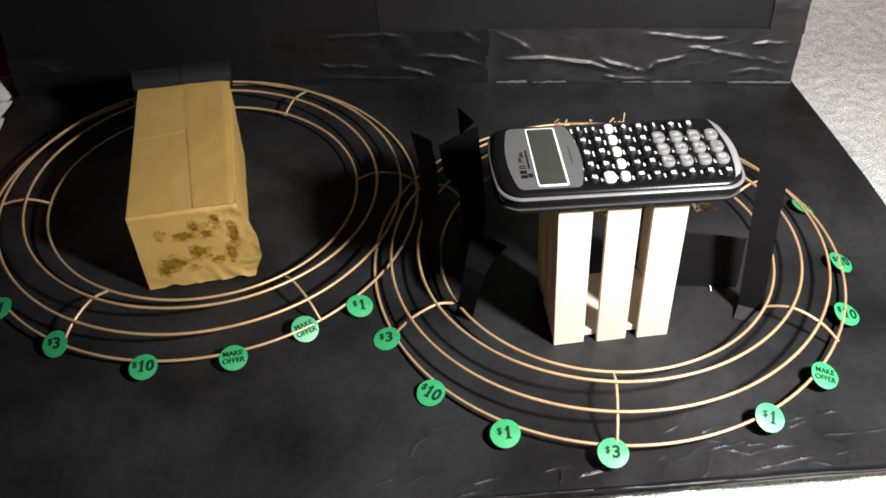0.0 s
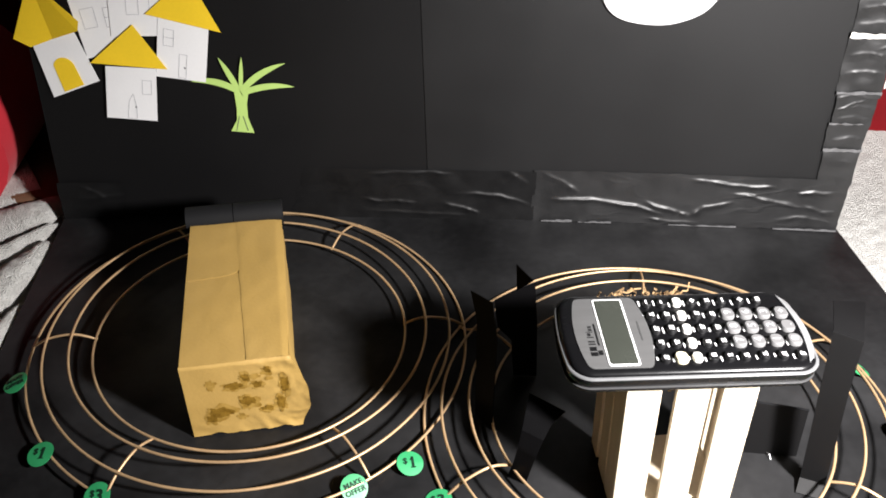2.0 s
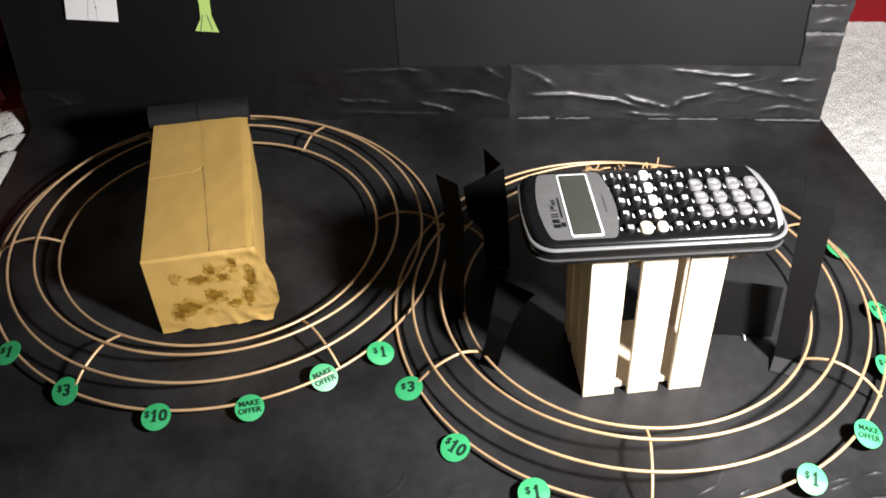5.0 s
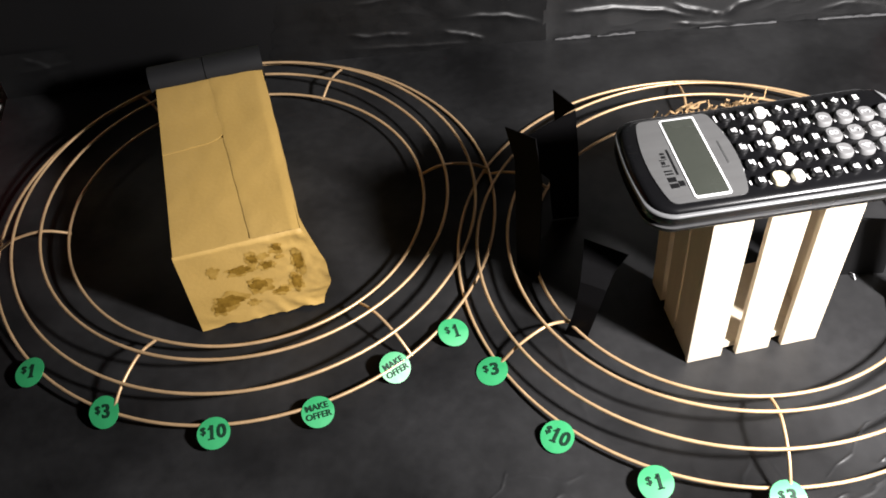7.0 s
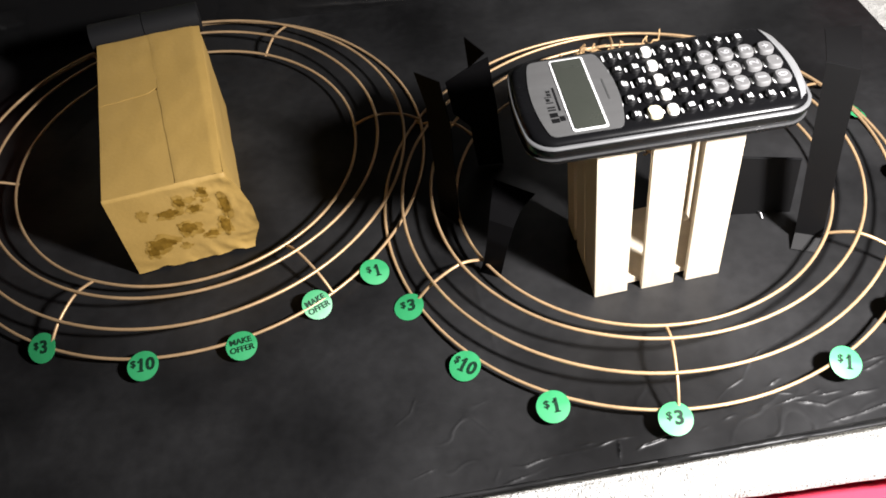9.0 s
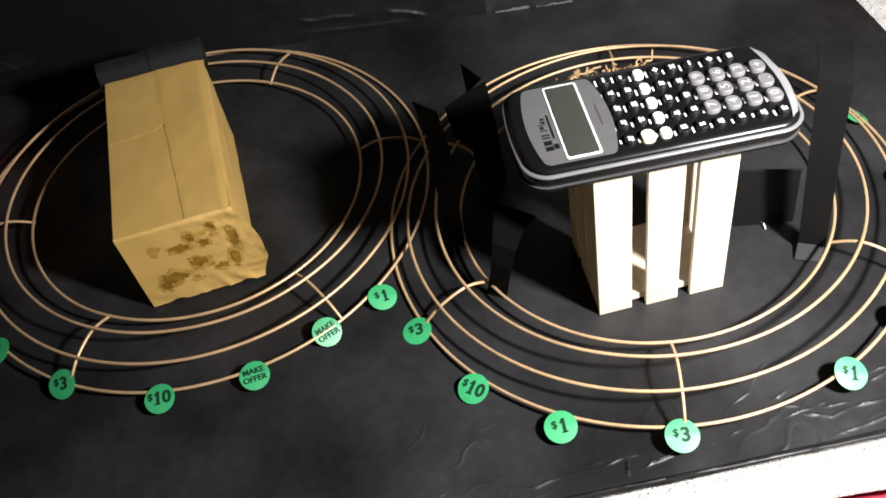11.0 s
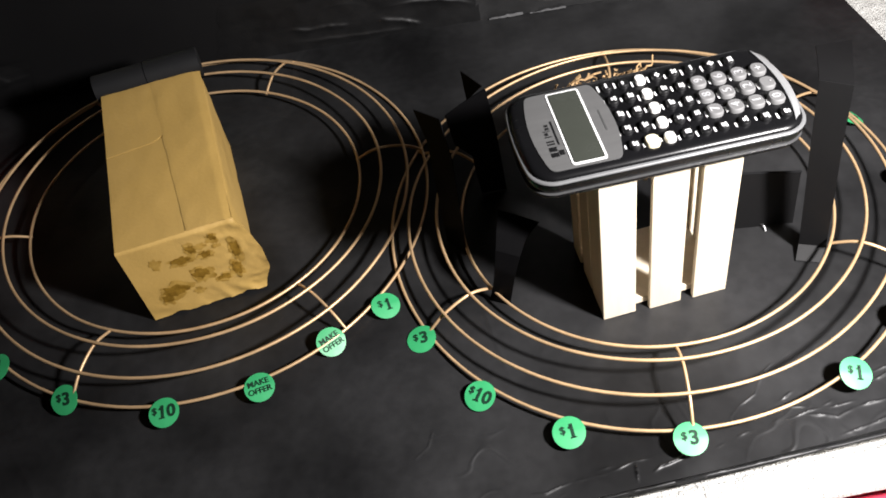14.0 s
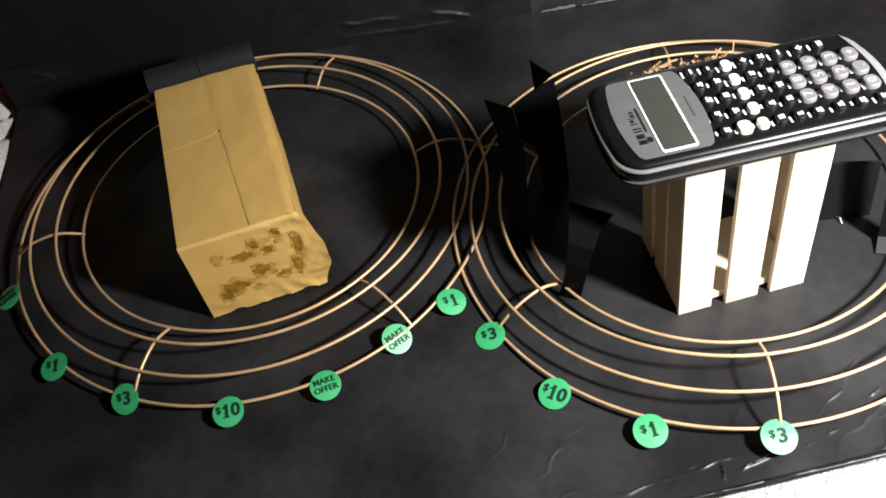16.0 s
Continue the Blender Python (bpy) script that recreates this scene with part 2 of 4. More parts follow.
def sheet(nx, ny, place, thick=0.0):
    """A grid of nx by ny cells, u and v from 0 to 1, set by place(u, v); thick drops a rim and an underside."""
    bm = bmesh.new()
    rows = [[bm.verts.new(place(i / nx, j / ny)) for i in range(nx + 1)] for j in range(ny + 1)]
    for j in range(ny):
        for i in range(nx):
            bm.faces.new((rows[j][i], rows[j][i + 1], rows[j + 1][i + 1], rows[j + 1][i]))
    if thick:
        rim = [rows[0][i] for i in range(nx + 1)] + [rows[j][nx] for j in range(1, ny + 1)] + [rows[ny][i] for i in range(nx - 1, -1, -1)] + [rows[j][0] for j in range(ny - 1, 0, -1)]
        low = [bm.verts.new(v.co + Vector((0, 0, -thick))) for v in rim]
        for k in range(len(rim)):
            bm.faces.new((rim[k - 1], low[k - 1], low[k], rim[k]))
    return bm


def letters(text, size, bold=0.0):
    """The outline of a text as a mesh in the xy plane, centred."""
    curve = bpy.data.curves.new("letters", "FONT")
    curve.body, curve.size, curve.align_x, curve.align_y = text, size, "CENTER", "CENTER"
    curve.extrude, curve.offset, curve.resolution_u = 0.00012, bold, 3
    ob = new("letters", curve)
    bpy.context.view_layer.update()
    me = bpy.data.meshes.new_from_object(ob.evaluated_get(bpy.context.evaluated_depsgraph_get()))
    bm = bmesh.new()
    bm.from_mesh(me)
    bpy.data.objects.remove(ob)
    bpy.data.curves.remove(curve)
    bpy.data.meshes.remove(me)
    return bm


def along(p, a, b):
    """How far p lies from the line a to b, signed upwards, and where along it."""
    d = b - a
    f = max(0.0, min(1.0, (p - a).dot(d) / d.length_squared))
    off = p - a - d * f
    return math.copysign(off.length, d.x * off.y - d.y * off.x), f


def folds_height(x, z, folds, seed, slim=1.0):
    """Wrinkles that rise sharply on one side and fade on the other, dying away towards their ends."""
    p, h = Vector((x, z)), 0.0
    for k, (tall, wide, path) in enumerate(folds):
        if not (min(q[0] for q in path) - 0.02 < x < max(q[0] for q in path) + 0.02):
            continue
        best, place, n = None, 0.0, len(path) - 1
        wob = Vector((0, 0.0016 * noise.noise(Vector((x * 60, seed, k)))))
        for i in range(n):
            d, f = along(p + wob, Vector(path[i]), Vector(path[i + 1]))
            if best is None or abs(d) < abs(best):
                best, place = d, (i + f) / n
        fade = min(1.0, 5 * min(place, 1 - place) + 0.12) * (0.75 + 0.5 * noise.noise(Vector((place * 6, seed, k + 30))))
        if slim < 1:
            fade *= max(0.0, min(1.0, 0.5 + 2.2 * noise.noise(Vector((x * 75, z * 75, k + 50)))))
        w = wide * (0.55 if best > 0 else 1.5) * slim
        h += tall * fade * math.exp(-abs(best / w) ** 1.5)
    return h


# ---- the room and the sofa ----
def plain(name, bm, material, label, category, kind="structure", smooth=None, m=None):
    ob = part(name, bm, material, None, "", smooth, m)
    return tagged(ob, label, category, "", kind)


plain("floor", box(5, 5, 0.1, at=(0.2, 0.4, -0.55)), "floor", "brown carpeted floor of the room", "floor")
plain("ceiling", box(5, 5, 0.1, at=(0.2, 0.4, 1.95)), "dim_wall", "unseen ceiling, darkened to cut bounced light", "ceiling")
plain("wall_back", box(5, 0.1, 2.4, at=(0.2, 1.75, -0.45)), "wall", "tan painted wall behind the sofa", "wall")
# unseen walls, like the ceiling, kept dark to hold down bounced light
plain("wall_front", box(5, 0.1, 2.4, at=(0.2, -2.05, -0.45)), "dim_wall", "unseen wall behind the camera, darkened to cut bounced light", "wall")
plain("wall_left", box(0.1, 3.7, 2.4, at=(-2.25, -0.15, -0.45)), "dim_wall", "unseen side wall, darkened to cut bounced light", "wall")
plain("wall_right", box(0.1, 3.7, 2.4, at=(2.65, -0.15, -0.45)), "dim_wall", "unseen side wall, darkened to cut bounced light", "wall")

sofa = thing("sofa", pose(0.2, 0.6, -0.45), "red upholstered sofa under a cream fleece throw", "sofa")
part("seat", box(2.0, 0.72, 0.405, 0.03, at=(0, 0.04, 0)), "pink", sofa, "crimson seat front", 40)
part("backrest", box(2.0, 0.16, 0.59, 0.02, at=(0, 0.45, 0)), "red", sofa, "", 40)
part("deck", box(0.62, 0.16, 0.055, 0.006, at=(-0.66, 0.29, 0.395)), "brown_cloth", sofa, "brown strip of seat behind the throw", 40)

rail = thing("headrail", pose(0.9, 1.09, 0.139), "brown wooden rail with a cream lower edge", "rail")
part("edge", box(0.9, 0.05, 0.022, 0.003), "cream", rail, "cream lower edge")
part("panel", box(0.9, 0.04, 0.075, 0.004, at=(0, 0.0, 0.0225)), "brown", rail, "brown wooden panel")
part("support", box(0.05, 0.03, 0.12, 0.003, at=(0.3, 0.0, -0.0)), "brown", rail)


def cushion(name, m, sx, sy, sz, material, label):
    def bulge(bm):
        for v in bm.verts:
            x, y, z = (v.co.x / (sx / 2), v.co.y / (sy / 2), v.co.z / (sz / 2))
            k = (1 - 0.55 * x * x * 0.6) * (1 - 0.55 * z * z * 0.6)
            v.co.y *= 0.35 + 0.65 * k
            v.co += Vector((0, 0.006 * noise.noise(v.co * 12), 0))
        return bm
    bm = bmesh.new()
    bmesh.ops.create_cube(bm, size=1)
    bmesh.ops.subdivide_edges(bm, edges=bm.edges[:], cuts=9, use_grid_fill=True)
    for v in bm.verts:
        p = v.co * 2
        s = Vector((p.x * math.sqrt(max(0, 1 - p.z * p.z * 0.80)), p.y, p.z * math.sqrt(max(0, 1 - p.x * p.x * 0.30))))
        v.co = Vector((s.x * sx / 2, s.y * sy / 2, s.z * sz / 2))
    ob = part(name, bulge(bm), material, None, "", 60, m)
    return tagged(ob, label, "cushion")


cushion("sofa_cushion", pose(-0.449, 0.865, 0.062, 4, 0, 0), 0.340, 0.15, 0.25, "bright_red", "plump bright red cushion leaning on the sofa")


PLEATS = [((-0.250, 0.822), (-0.279, 0.808), (-0.300, 0.797), (-0.345, 0.772)), ((-0.233, 0.783), (-0.255, 0.762), (-0.279, 0.742), (-0.330, 0.700)), ((-0.224, 0.767), (-0.233, 0.753), (-0.246, 0.738), (-0.257, 0.717), (-0.275, 0.685)), ((-0.215, 0.691), (-0.225, 0.678), (-0.233, 0.660), (-0.246, 0.625))]


def front_side(x):
    """Where the base's front edge runs."""
    return 0.3254 + 0.06 * x


def throw_height(x, y):
    h = -0.021 + 0.004 * noise.noise(Vector((x * 9, y * 9, 3)))
    left = max(0.0, min(1.0, (-0.2205 + 0.06 * (0.78 - y) - x) / 0.016))
    left = left * left * (3 - 2 * left)
    if left:
        near = min(min(abs(along(Vector((x, y)), Vector(p), Vector(q))[0]) for p, q in zip(path, path[1:])) for path in PLEATS)
        h += left * (0.026 - 0.020 * math.exp(-(near / 0.0045) ** 2) - 0.008 * math.exp(-(near / 0.016) ** 2) + 0.006 * noise.noise(Vector((x * 14, y * 14, 9))))
    right = max(0.0, min(1.0, (x - 0.55) / 0.25))
    h += right * 0.012 * noise.noise(Vector((x * 6, y * 5, 11)))
    h += 0.0016 * noise.noise(Vector((x * 90, y * 90, 2))) + 0.0010 * noise.noise(Vector((x * 240, y * 240, 5)))
    h += 0.0165 * max(0.0, min(1.0, (front_side(x) - 0.0005 - y) / 0.004)) * (1 - left)
    back = max(0.0, (y - 0.88) / 0.12) * max(0.0, min(1.0, (x + 0.2) / 0.1))
    return h + 0.03 * min(1, back) ** 2


def throw_place(u, v):
    x = -0.75 + 1.95 * u
    end = 0.978 if x > -0.2 else min(0.978, max(0.815, 0.820 - 1.49 * (x + 0.264)))
    y = 0.323 + (end - 0.323) * v + 0.006 * noise.noise(Vector((x * 8, 0, 5))) * (1 - v)
    return (x, y, throw_height(x, y))


tagged(part("throw_blanket", sheet(520, 240, throw_place, 0.012), "fleece", None, "", 180), "cream fleece throw blanket, rumpled over the sofa seat", "blanket")

# ---- the display stand ----
stand = thing("display_board", pose(0, 0, 0), "black film-covered display base, creased along the front", "display board")


def bow(x, y):
    """How far the base bends up towards its right end."""
    t = max(0.0, x - 0.26)
    return 0.03 * t * min(1.0, t / 0.06) * max(0.0, min(1.0, (0.775 - y) / 0.15))


def crease(x, y, s, seed, width):
    """Sharp little ridges that wander like creases in film."""
    warp = 0.35 * noise.noise(Vector((x * s * 0.6, y * s * 0.6, seed + 20)))
    return max(0.0, 1 - abs(noise.noise(Vector((x * s, y * s, seed + warp)))) / width)


CREASES = [(0.0008, 0.0011, ((0.249, 0.346), (0.257, 0.351), (0.269, 0.353), (0.274, 0.354), (0.285, 0.356), (0.293, 0.356))), (0.0009, 0.0011, ((0.291, 0.356), (0.301, 0.359), (0.311, 0.362), (0.319, 0.362), (0.333, 0.367), (0.338, 0.371))), (0.0007, 0.0011, ((0.333, 0.372), (0.353, 0.368), (0.364, 0.371), (0.373, 0.375))),
           (0.0006, 0.0010, ((0.333, 0.376), (0.341, 0.380), (0.349, 0.380))), (0.0008, 0.0012, ((0.342, 0.365), (0.354, 0.363), (0.360, 0.360), (0.371, 0.364), (0.393, 0.366))), (0.0006, 0.0009, ((0.303, 0.371), (0.311, 0.378), (0.321, 0.383), (0.324, 0.387), (0.329, 0.394), (0.336, 0.400), (0.352, 0.407))),
           (0.0007, 0.0012, ((0.388, 0.379), (0.401, 0.383), (0.415, 0.388))), (0.0008, 0.0010, ((0.244, 0.355), (0.242, 0.341)))]
MORE_CREASES = [(0.0005, 0.0012, ((0.222, 0.354), (0.238, 0.356), (0.253, 0.356))), (0.0009, 0.0011, ((0.173, 0.339), (0.178, 0.348), (0.191, 0.346), (0.206, 0.350))), (0.0007, 0.0011, ((0.177, 0.336), (0.188, 0.340), (0.202, 0.344))), (0.0006, 0.0012, ((0.209, 0.350), (0.224, 0.351), (0.246, 0.356))), (0.0006, 0.0010, ((0.121, 0.379), (0.130, 0.386), (0.134, 0.396))),
                (0.0006, 0.0010, ((0.128, 0.346), (0.142, 0.350))), (0.0008, 0.0012, ((0.357, 0.349), (0.392, 0.356), (0.431, 0.361))), (0.0008, 0.0012, ((0.387, 0.367), (0.408, 0.372), (0.443, 0.374), (0.480, 0.380))), (0.0006, 0.0012, ((0.388, 0.383), (0.410, 0.388), (0.434, 0.390))), (0.0006, 0.0010, ((0.333, 0.364), (0.354, 0.368), (0.373, 0.367)))]


def film_height(x, y):
    h = -0.0005 + bow(x, y) + 0.0007 * noise.noise(Vector((x * 13, y * 13, 6))) + 0.0005 * crease(x, y, 6, 14, 0.02) * max(0.0, noise.noise(Vector((x * 9, y * 9, 30))))
    if y < 0.42:
        near = max(0.0, min(1.0, (0.405 - y) / 0.03)) * max(0.0, min(1.0, (x - 0.10) / 0.06))
        h += 1.7 * folds_height(x, y, CREASES, 61, 0.55) + 1.3 * folds_height(x, y, MORE_CREASES, 67, 0.5)
        h += 0.00045 * near * crease(x, y, 46, 41, 0.09) * max(0.0, min(1.0, 1.6 * noise.noise(Vector((x * 22, y * 30, 44))) + 0.1))
    return h


def base_side(u, y):
    """The base lies a little turned: its ends slant."""
    return -0.227 + 0.746 * u + 0.060 * (0.78 - y)


def film_place(u, v):
    v = 0.25 * v / 0.6 if v < 0.6 else 0.25 + 0.75 * (v - 0.6) / 0.4
    near = front_side(-0.2 + 0.746 * u)
    y = near + (0.793 - near) * v
    x = base_side(u, y)
    return (x, y, film_height(x, y))


part("film", sheet(1060, 400, film_place, 0.010), "film", stand, "black contact film with creases", 60)
bm = bmesh.new()
corners = [(base_side(u, y) + (0.001 if u == 0 else -0.001), y, z) for z in (-0.0105, -0.0045) for u, y in ((0, front_side(-0.2) + 0.001), (1, front_side(0.546) + 0.001), (1, 0.792), (0, 0.792))]
c = [bm.verts.new(p) for p in corners]
for k in ((3, 2, 1, 0), (4, 5, 6, 7), (0, 1, 5, 4), (1, 2, 6, 5), (2, 3, 7, 6), (3, 0, 4, 7)):
    bm.faces.new([c[i] for i in k])
part("core", bm, "foam", stand, "white foam core")
bm = bmesh.new()
for k, (u0, u1) in enumerate(((0.40, 0.62), (0.60, 0.83), (0.81, 1.0))):
    path = [Vector((base_side(u, 0.345), front_side(base_side(u, 0.345)) - 0.0012 + 0.0006 * noise.noise(Vector((u * 40, k, 2))), -0.0012 - 0.0010 * k + 0.0012 * noise.noise(Vector((u * 30, k, 8))))) for u in [u0 + (u1 - u0) * i / 40 for i in range(41)]]
    join(bm, tube(path, 0.0011, sides=6))
part("folded_edge", bm, "film", stand, "film folded over the front edge", 60)

LEAN_BACK = 4.6
WALL = pose(0, 0.789, -0.001, -LEAN_BACK)
panel = thing("display_backboard", WALL, "tall black backboard bound with wrinkled black tape", "display board")


def bend(x):
    """The board bows: both ends come forward."""
    return -0.085 * (x - 0.13) ** 2


def bent(bm):
    """Follows the bow of the board."""
    for k in range(-9, 21):
        bmesh.ops.bisect_plane(bm, geom=bm.verts[:] + bm.edges[:] + bm.faces[:], plane_co=(0.0251 * k, 0, 0), plane_no=(1, 0, 0))
    for v in bm.verts:
        v.co.y += bend(v.co.x)
    return bm


def on_board(x):
    """Lays a flat piece whose middle is at x on the bowed board."""
    return pose(x, bend(x), 0, 0, 0, math.degrees(math.atan(-0.17 * (x - 0.13)))) @ pose(-x, 0, 0)


part("core", bent(slab([(-0.2253, 0.0), (0.5160, 0.0), (0.5140, 0.230), (0.5050, 0.334), (0.109, 0.3235), (-0.2140, 0.3100)], -0.006)), "card", panel, "black backing board", 30)
part("card", bent(slab([(-0.2253, 0.001), (0.1235, 0.001), (0.1225, 0.057), (0.1150, 0.230), (0.1095, 0.3225), (-0.2140, 0.3097)], 0.0006)), "card_matt", panel, "", 30)
part("card", bent(slab([(0.1222, 0.001), (0.5155, 0.001), (0.5135, 0.230), (0.5045, 0.3338), (0.1088, 0.3237), (0.1145, 0.230), (0.1217, 0.057)], 0.0016)), "card", panel, "", 30)


def tape_sheet(low, high, z0, z1, folds, seed, crumple=0.0004, step=0.0012, ease=0.0):
    """Tape between two slanting sides low(z) and high(z), wrinkled by folds."""
    wide, nz = high((z0 + z1) / 2) - low((z0 + z1) / 2), max(8, int((z1 - z0) / 0.0009))
    nx = max(8, int(wide / step))
    bm, rows = bmesh.new(), []
    for j in range(nz + 1):
        row = []
        for i in range(nx + 1):
            u, v = i / nx, j / nz
            z = z0 + (z1 - z0) * v
            x = low(z) + (high(z) - low(z)) * u
            rim = min(1.0, 8 * min(u, 1 - u, v, 1 - v))
            soft = noise.noise(Vector((x * 24, z * 30, seed + 3))) + 0.45 * noise.noise(Vector((x * 62, z * 70, seed + 4)))
            small = max(0.0, 1 - abs(noise.noise(Vector((x * 22 + z * 30, z * 60 - x * 12, seed + 7)))) / 0.10)
            some = max(0.0, noise.noise(Vector((x * 15, z * 18, seed + 11))))
            h = 0.0034 + 0.78 * folds_height(x, z, folds, seed) * (0.3 + 0.7 * rim) + crumple * (2.6 * soft + 2.2 * small * some * rim)
            if ease:
                h = 0.0009 + (h - 0.0009) * min(1.0, u / ease)
            if u in (0, 1):
                x += 0.0007 * noise.noise(Vector((z * 120, seed, 0)))
            if v in (0, 1):
                z += 0.0010 * noise.noise(Vector((x * 80, seed, 4)))
            row.append(bm.verts.new((x, bend(x) - h, z)))
        rows.append(row)
    for a, b in zip(rows, rows[1:]):
        for i in range(nx):
            bm.faces.new((a[i], a[i + 1], b[i + 1], b[i]))
    return bm


RIGHT_FOLDS = [(0.0032, 0.0024, ((0.238, 0.024), (0.278, 0.026), (0.322, 0.020), (0.350, 0.011))), (0.0030, 0.0026, ((0.329, 0.025), (0.354, 0.017), (0.374, 0.011))), (0.0026, 0.0030, ((0.371, 0.009), (0.386, 0.021), (0.414, 0.027))),
               (0.0026, 0.0020, ((0.368, 0.051), (0.393, 0.048), (0.425, 0.045), (0.449, 0.045))), (0.0026, 0.0022, ((0.410, 0.037), (0.432, 0.034), (0.456, 0.029), (0.478, 0.025))), (0.0026, 0.0022, ((0.470, 0.039), (0.485, 0.042), (0.510, 0.041))),
               (0.0024, 0.0024, ((0.478, 0.027), (0.497, 0.020), (0.513, 0.022))), (0.0018, 0.0030, ((0.228, 0.054), (0.250, 0.044), (0.267, 0.032))), (0.0022, 0.0022, ((0.331, 0.006), (0.356, 0.004), (0.383, 0.003))), (0.0016, 0.0024, ((0.455, 0.010), (0.485, 0.014), (0.510, 0.009)))]
MIDDLE_FOLDS = [(0.0026, 0.0022, ((0.157, 0.030), (0.192, 0.027), (0.222, 0.017))), (0.0018, 0.0022, ((0.057, 0.022), (0.089, 0.019), (0.111, 0.019))), (0.0020, 0.0022, ((0.138, 0.019), (0.160, 0.011), (0.173, 0.008))), (0.0018, 0.0030, ((0.196, 0.056), (0.218, 0.040))),
                (0.0022, 0.0016, ((0.066, 0.049), (0.110, 0.052), (0.145, 0.050))), (0.0012, 0.0026, ((0.060, 0.009), (0.120, 0.006), (0.170, 0.004)))]
LEFT_FOLDS = [(0.0016, 0.0026, ((-0.205, 0.036), (-0.190, 0.029), (-0.182, 0.022))), (0.0014, 0.0020, ((-0.128, 0.012), (-0.126, 0.004))), (0.0012, 0.0030, ((-0.215, 0.022), (-0.160, 0.026)))]
part("tape", tape_sheet(lambda z: 0.222, lambda z: 0.5160, 0.0, 0.0552, RIGHT_FOLDS, 3), "tape", panel, "wrinkled glossy black tape", 180)
# middle and left pieces take the tape copy darkened for shade
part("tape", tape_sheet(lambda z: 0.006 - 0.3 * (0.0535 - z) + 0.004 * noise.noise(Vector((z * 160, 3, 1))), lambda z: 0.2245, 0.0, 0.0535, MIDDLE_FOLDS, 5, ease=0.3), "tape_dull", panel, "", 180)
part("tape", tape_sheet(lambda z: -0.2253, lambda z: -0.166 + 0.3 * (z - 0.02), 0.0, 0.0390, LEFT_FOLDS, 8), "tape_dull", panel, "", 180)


def inner_side(z):
    return 0.4845 - 0.042 * (z - 0.05)


def outer_side(z):
    return 0.5162 - 0.100 * max(0.0, z - 0.20) + 0.0010 * math.sin(z * 60)


STRIP_ENDS = [0.0545, 0.0865, 0.1130, 0.1420, 0.1925, 0.2290, 0.2640, 0.2900, 0.3335]
for k in range(8):
    z0, z1 = STRIP_ENDS[k], STRIP_ENDS[k + 1]
    cross = [(0.0007 + 0.0009 * abs(noise.noise(Vector((k * 1.7, f * 9, 2)))), 0.0026, ((inner_side(z1) + 0.004, z1 - f * (z1 - z0) - 0.002), (inner_side(z1) + 0.020, z1 - f * (z1 - z0) + 0.001), (outer_side(z1) - 0.002, z1 - f * (z1 - z0) - 0.001))) for f in ((0.35,), (0.55,), (0.45, 0.8), (0.3, 0.62), (0.28, 0.66), (0.4,), (0.5,), (0.35, 0.72))[k]]
    part("tape", tape_sheet(lambda z: inner_side(z) - 0.0016 * (k % 2), outer_side, z0 - 0.004, z1, cross, 20 + 3 * k, 0.0008, 0.0010), "tape", panel, "", 180)


def torn(outline_a, outline_b, material, label, name, y):
    """A ragged strip between two wandering edges."""
    part(name, bent(slab(outline_a + outline_b[::-1], 0.0005)), material, panel, label, m=pose(0, y, 0))


def wander(p, q, amount, seed, n=18):
    p, q = Vector(p), Vector(q)
    side = Vector((-(q - p).y, (q - p).x)).normalized()
    return [p.lerp(q, i / n) + side * amount * noise.noise(Vector((i * 0.45, seed, 0.5))) for i in range(n + 1)]


torn(wander((0.4115, 0.3325), (0.4735, 0.3335), 0.0004, 1), wander((0.4115, 0.3340), (0.4735, 0.3353), 0.0022, 2), "foam", "torn white paper edge", "torn_edge", -0.0020)
torn(wander((0.5170, 0.148), (0.5165, 0.192), 0.0004, 3), wander((0.5178, 0.148), (0.5174, 0.192), 0.0010, 4), "foam", "torn white paper edge", "torn_edge", -0.0054)
# ragged pale strips painted in for the highlights along the tape's edges
for x0, x1, wide, seed in ((0.232, 0.262, 0.0030, 72), (0.268, 0.300, 0.0016, 73), (0.355, 0.420, 0.0010, 76), (0.455, 0.515, 0.0022, 74)):
    torn(wander((x0, 0.0006), (x1, 0.0006), 0.0004, seed), wander((x0, 0.0008 + wide * 0.4), (x1, 0.0008 + wide), 0.0012, seed + 9), "tape_edge", "highlight along a tape edge, painted as a pale strip", "tape_edge", -0.0058)
for k, wide, reach in ((1, 0.0034, 1.0), (2, 0.0012, 0.8), (3, 0.0030, 1.0), (4, 0.0046, 1.0), (5, 0.0012, 0.5), (6, 0.0026, 0.6), (7, 0.0030, 1.0)):
    z, x0 = STRIP_ENDS[k], inner_side(STRIP_ENDS[k]) - 0.002
    x1 = x0 + (outer_side(z) - x0) * reach
    torn(wander((x0, z - 0.001), (x1, z), 0.0010, 30 + k), wander((x0, z - 0.001 + wide), (x1, z + wide * 0.7), 0.0016, 50 + k), "foam" if k == 4 else "tape_edge", "highlight along a tape edge, painted as a pale strip", "tape_edge", -0.0054)
torn(wander((0.476, 0.3310), (0.5045, 0.3325), 0.0006, 81), wander((0.476, 0.3325), (0.5045, 0.3345), 0.0018, 82), "tape_edge", "highlight along a tape edge, painted as a pale strip", "tape_edge", -0.0054)

ART = WALL @ pose(0, -0.0014, 0.0060)


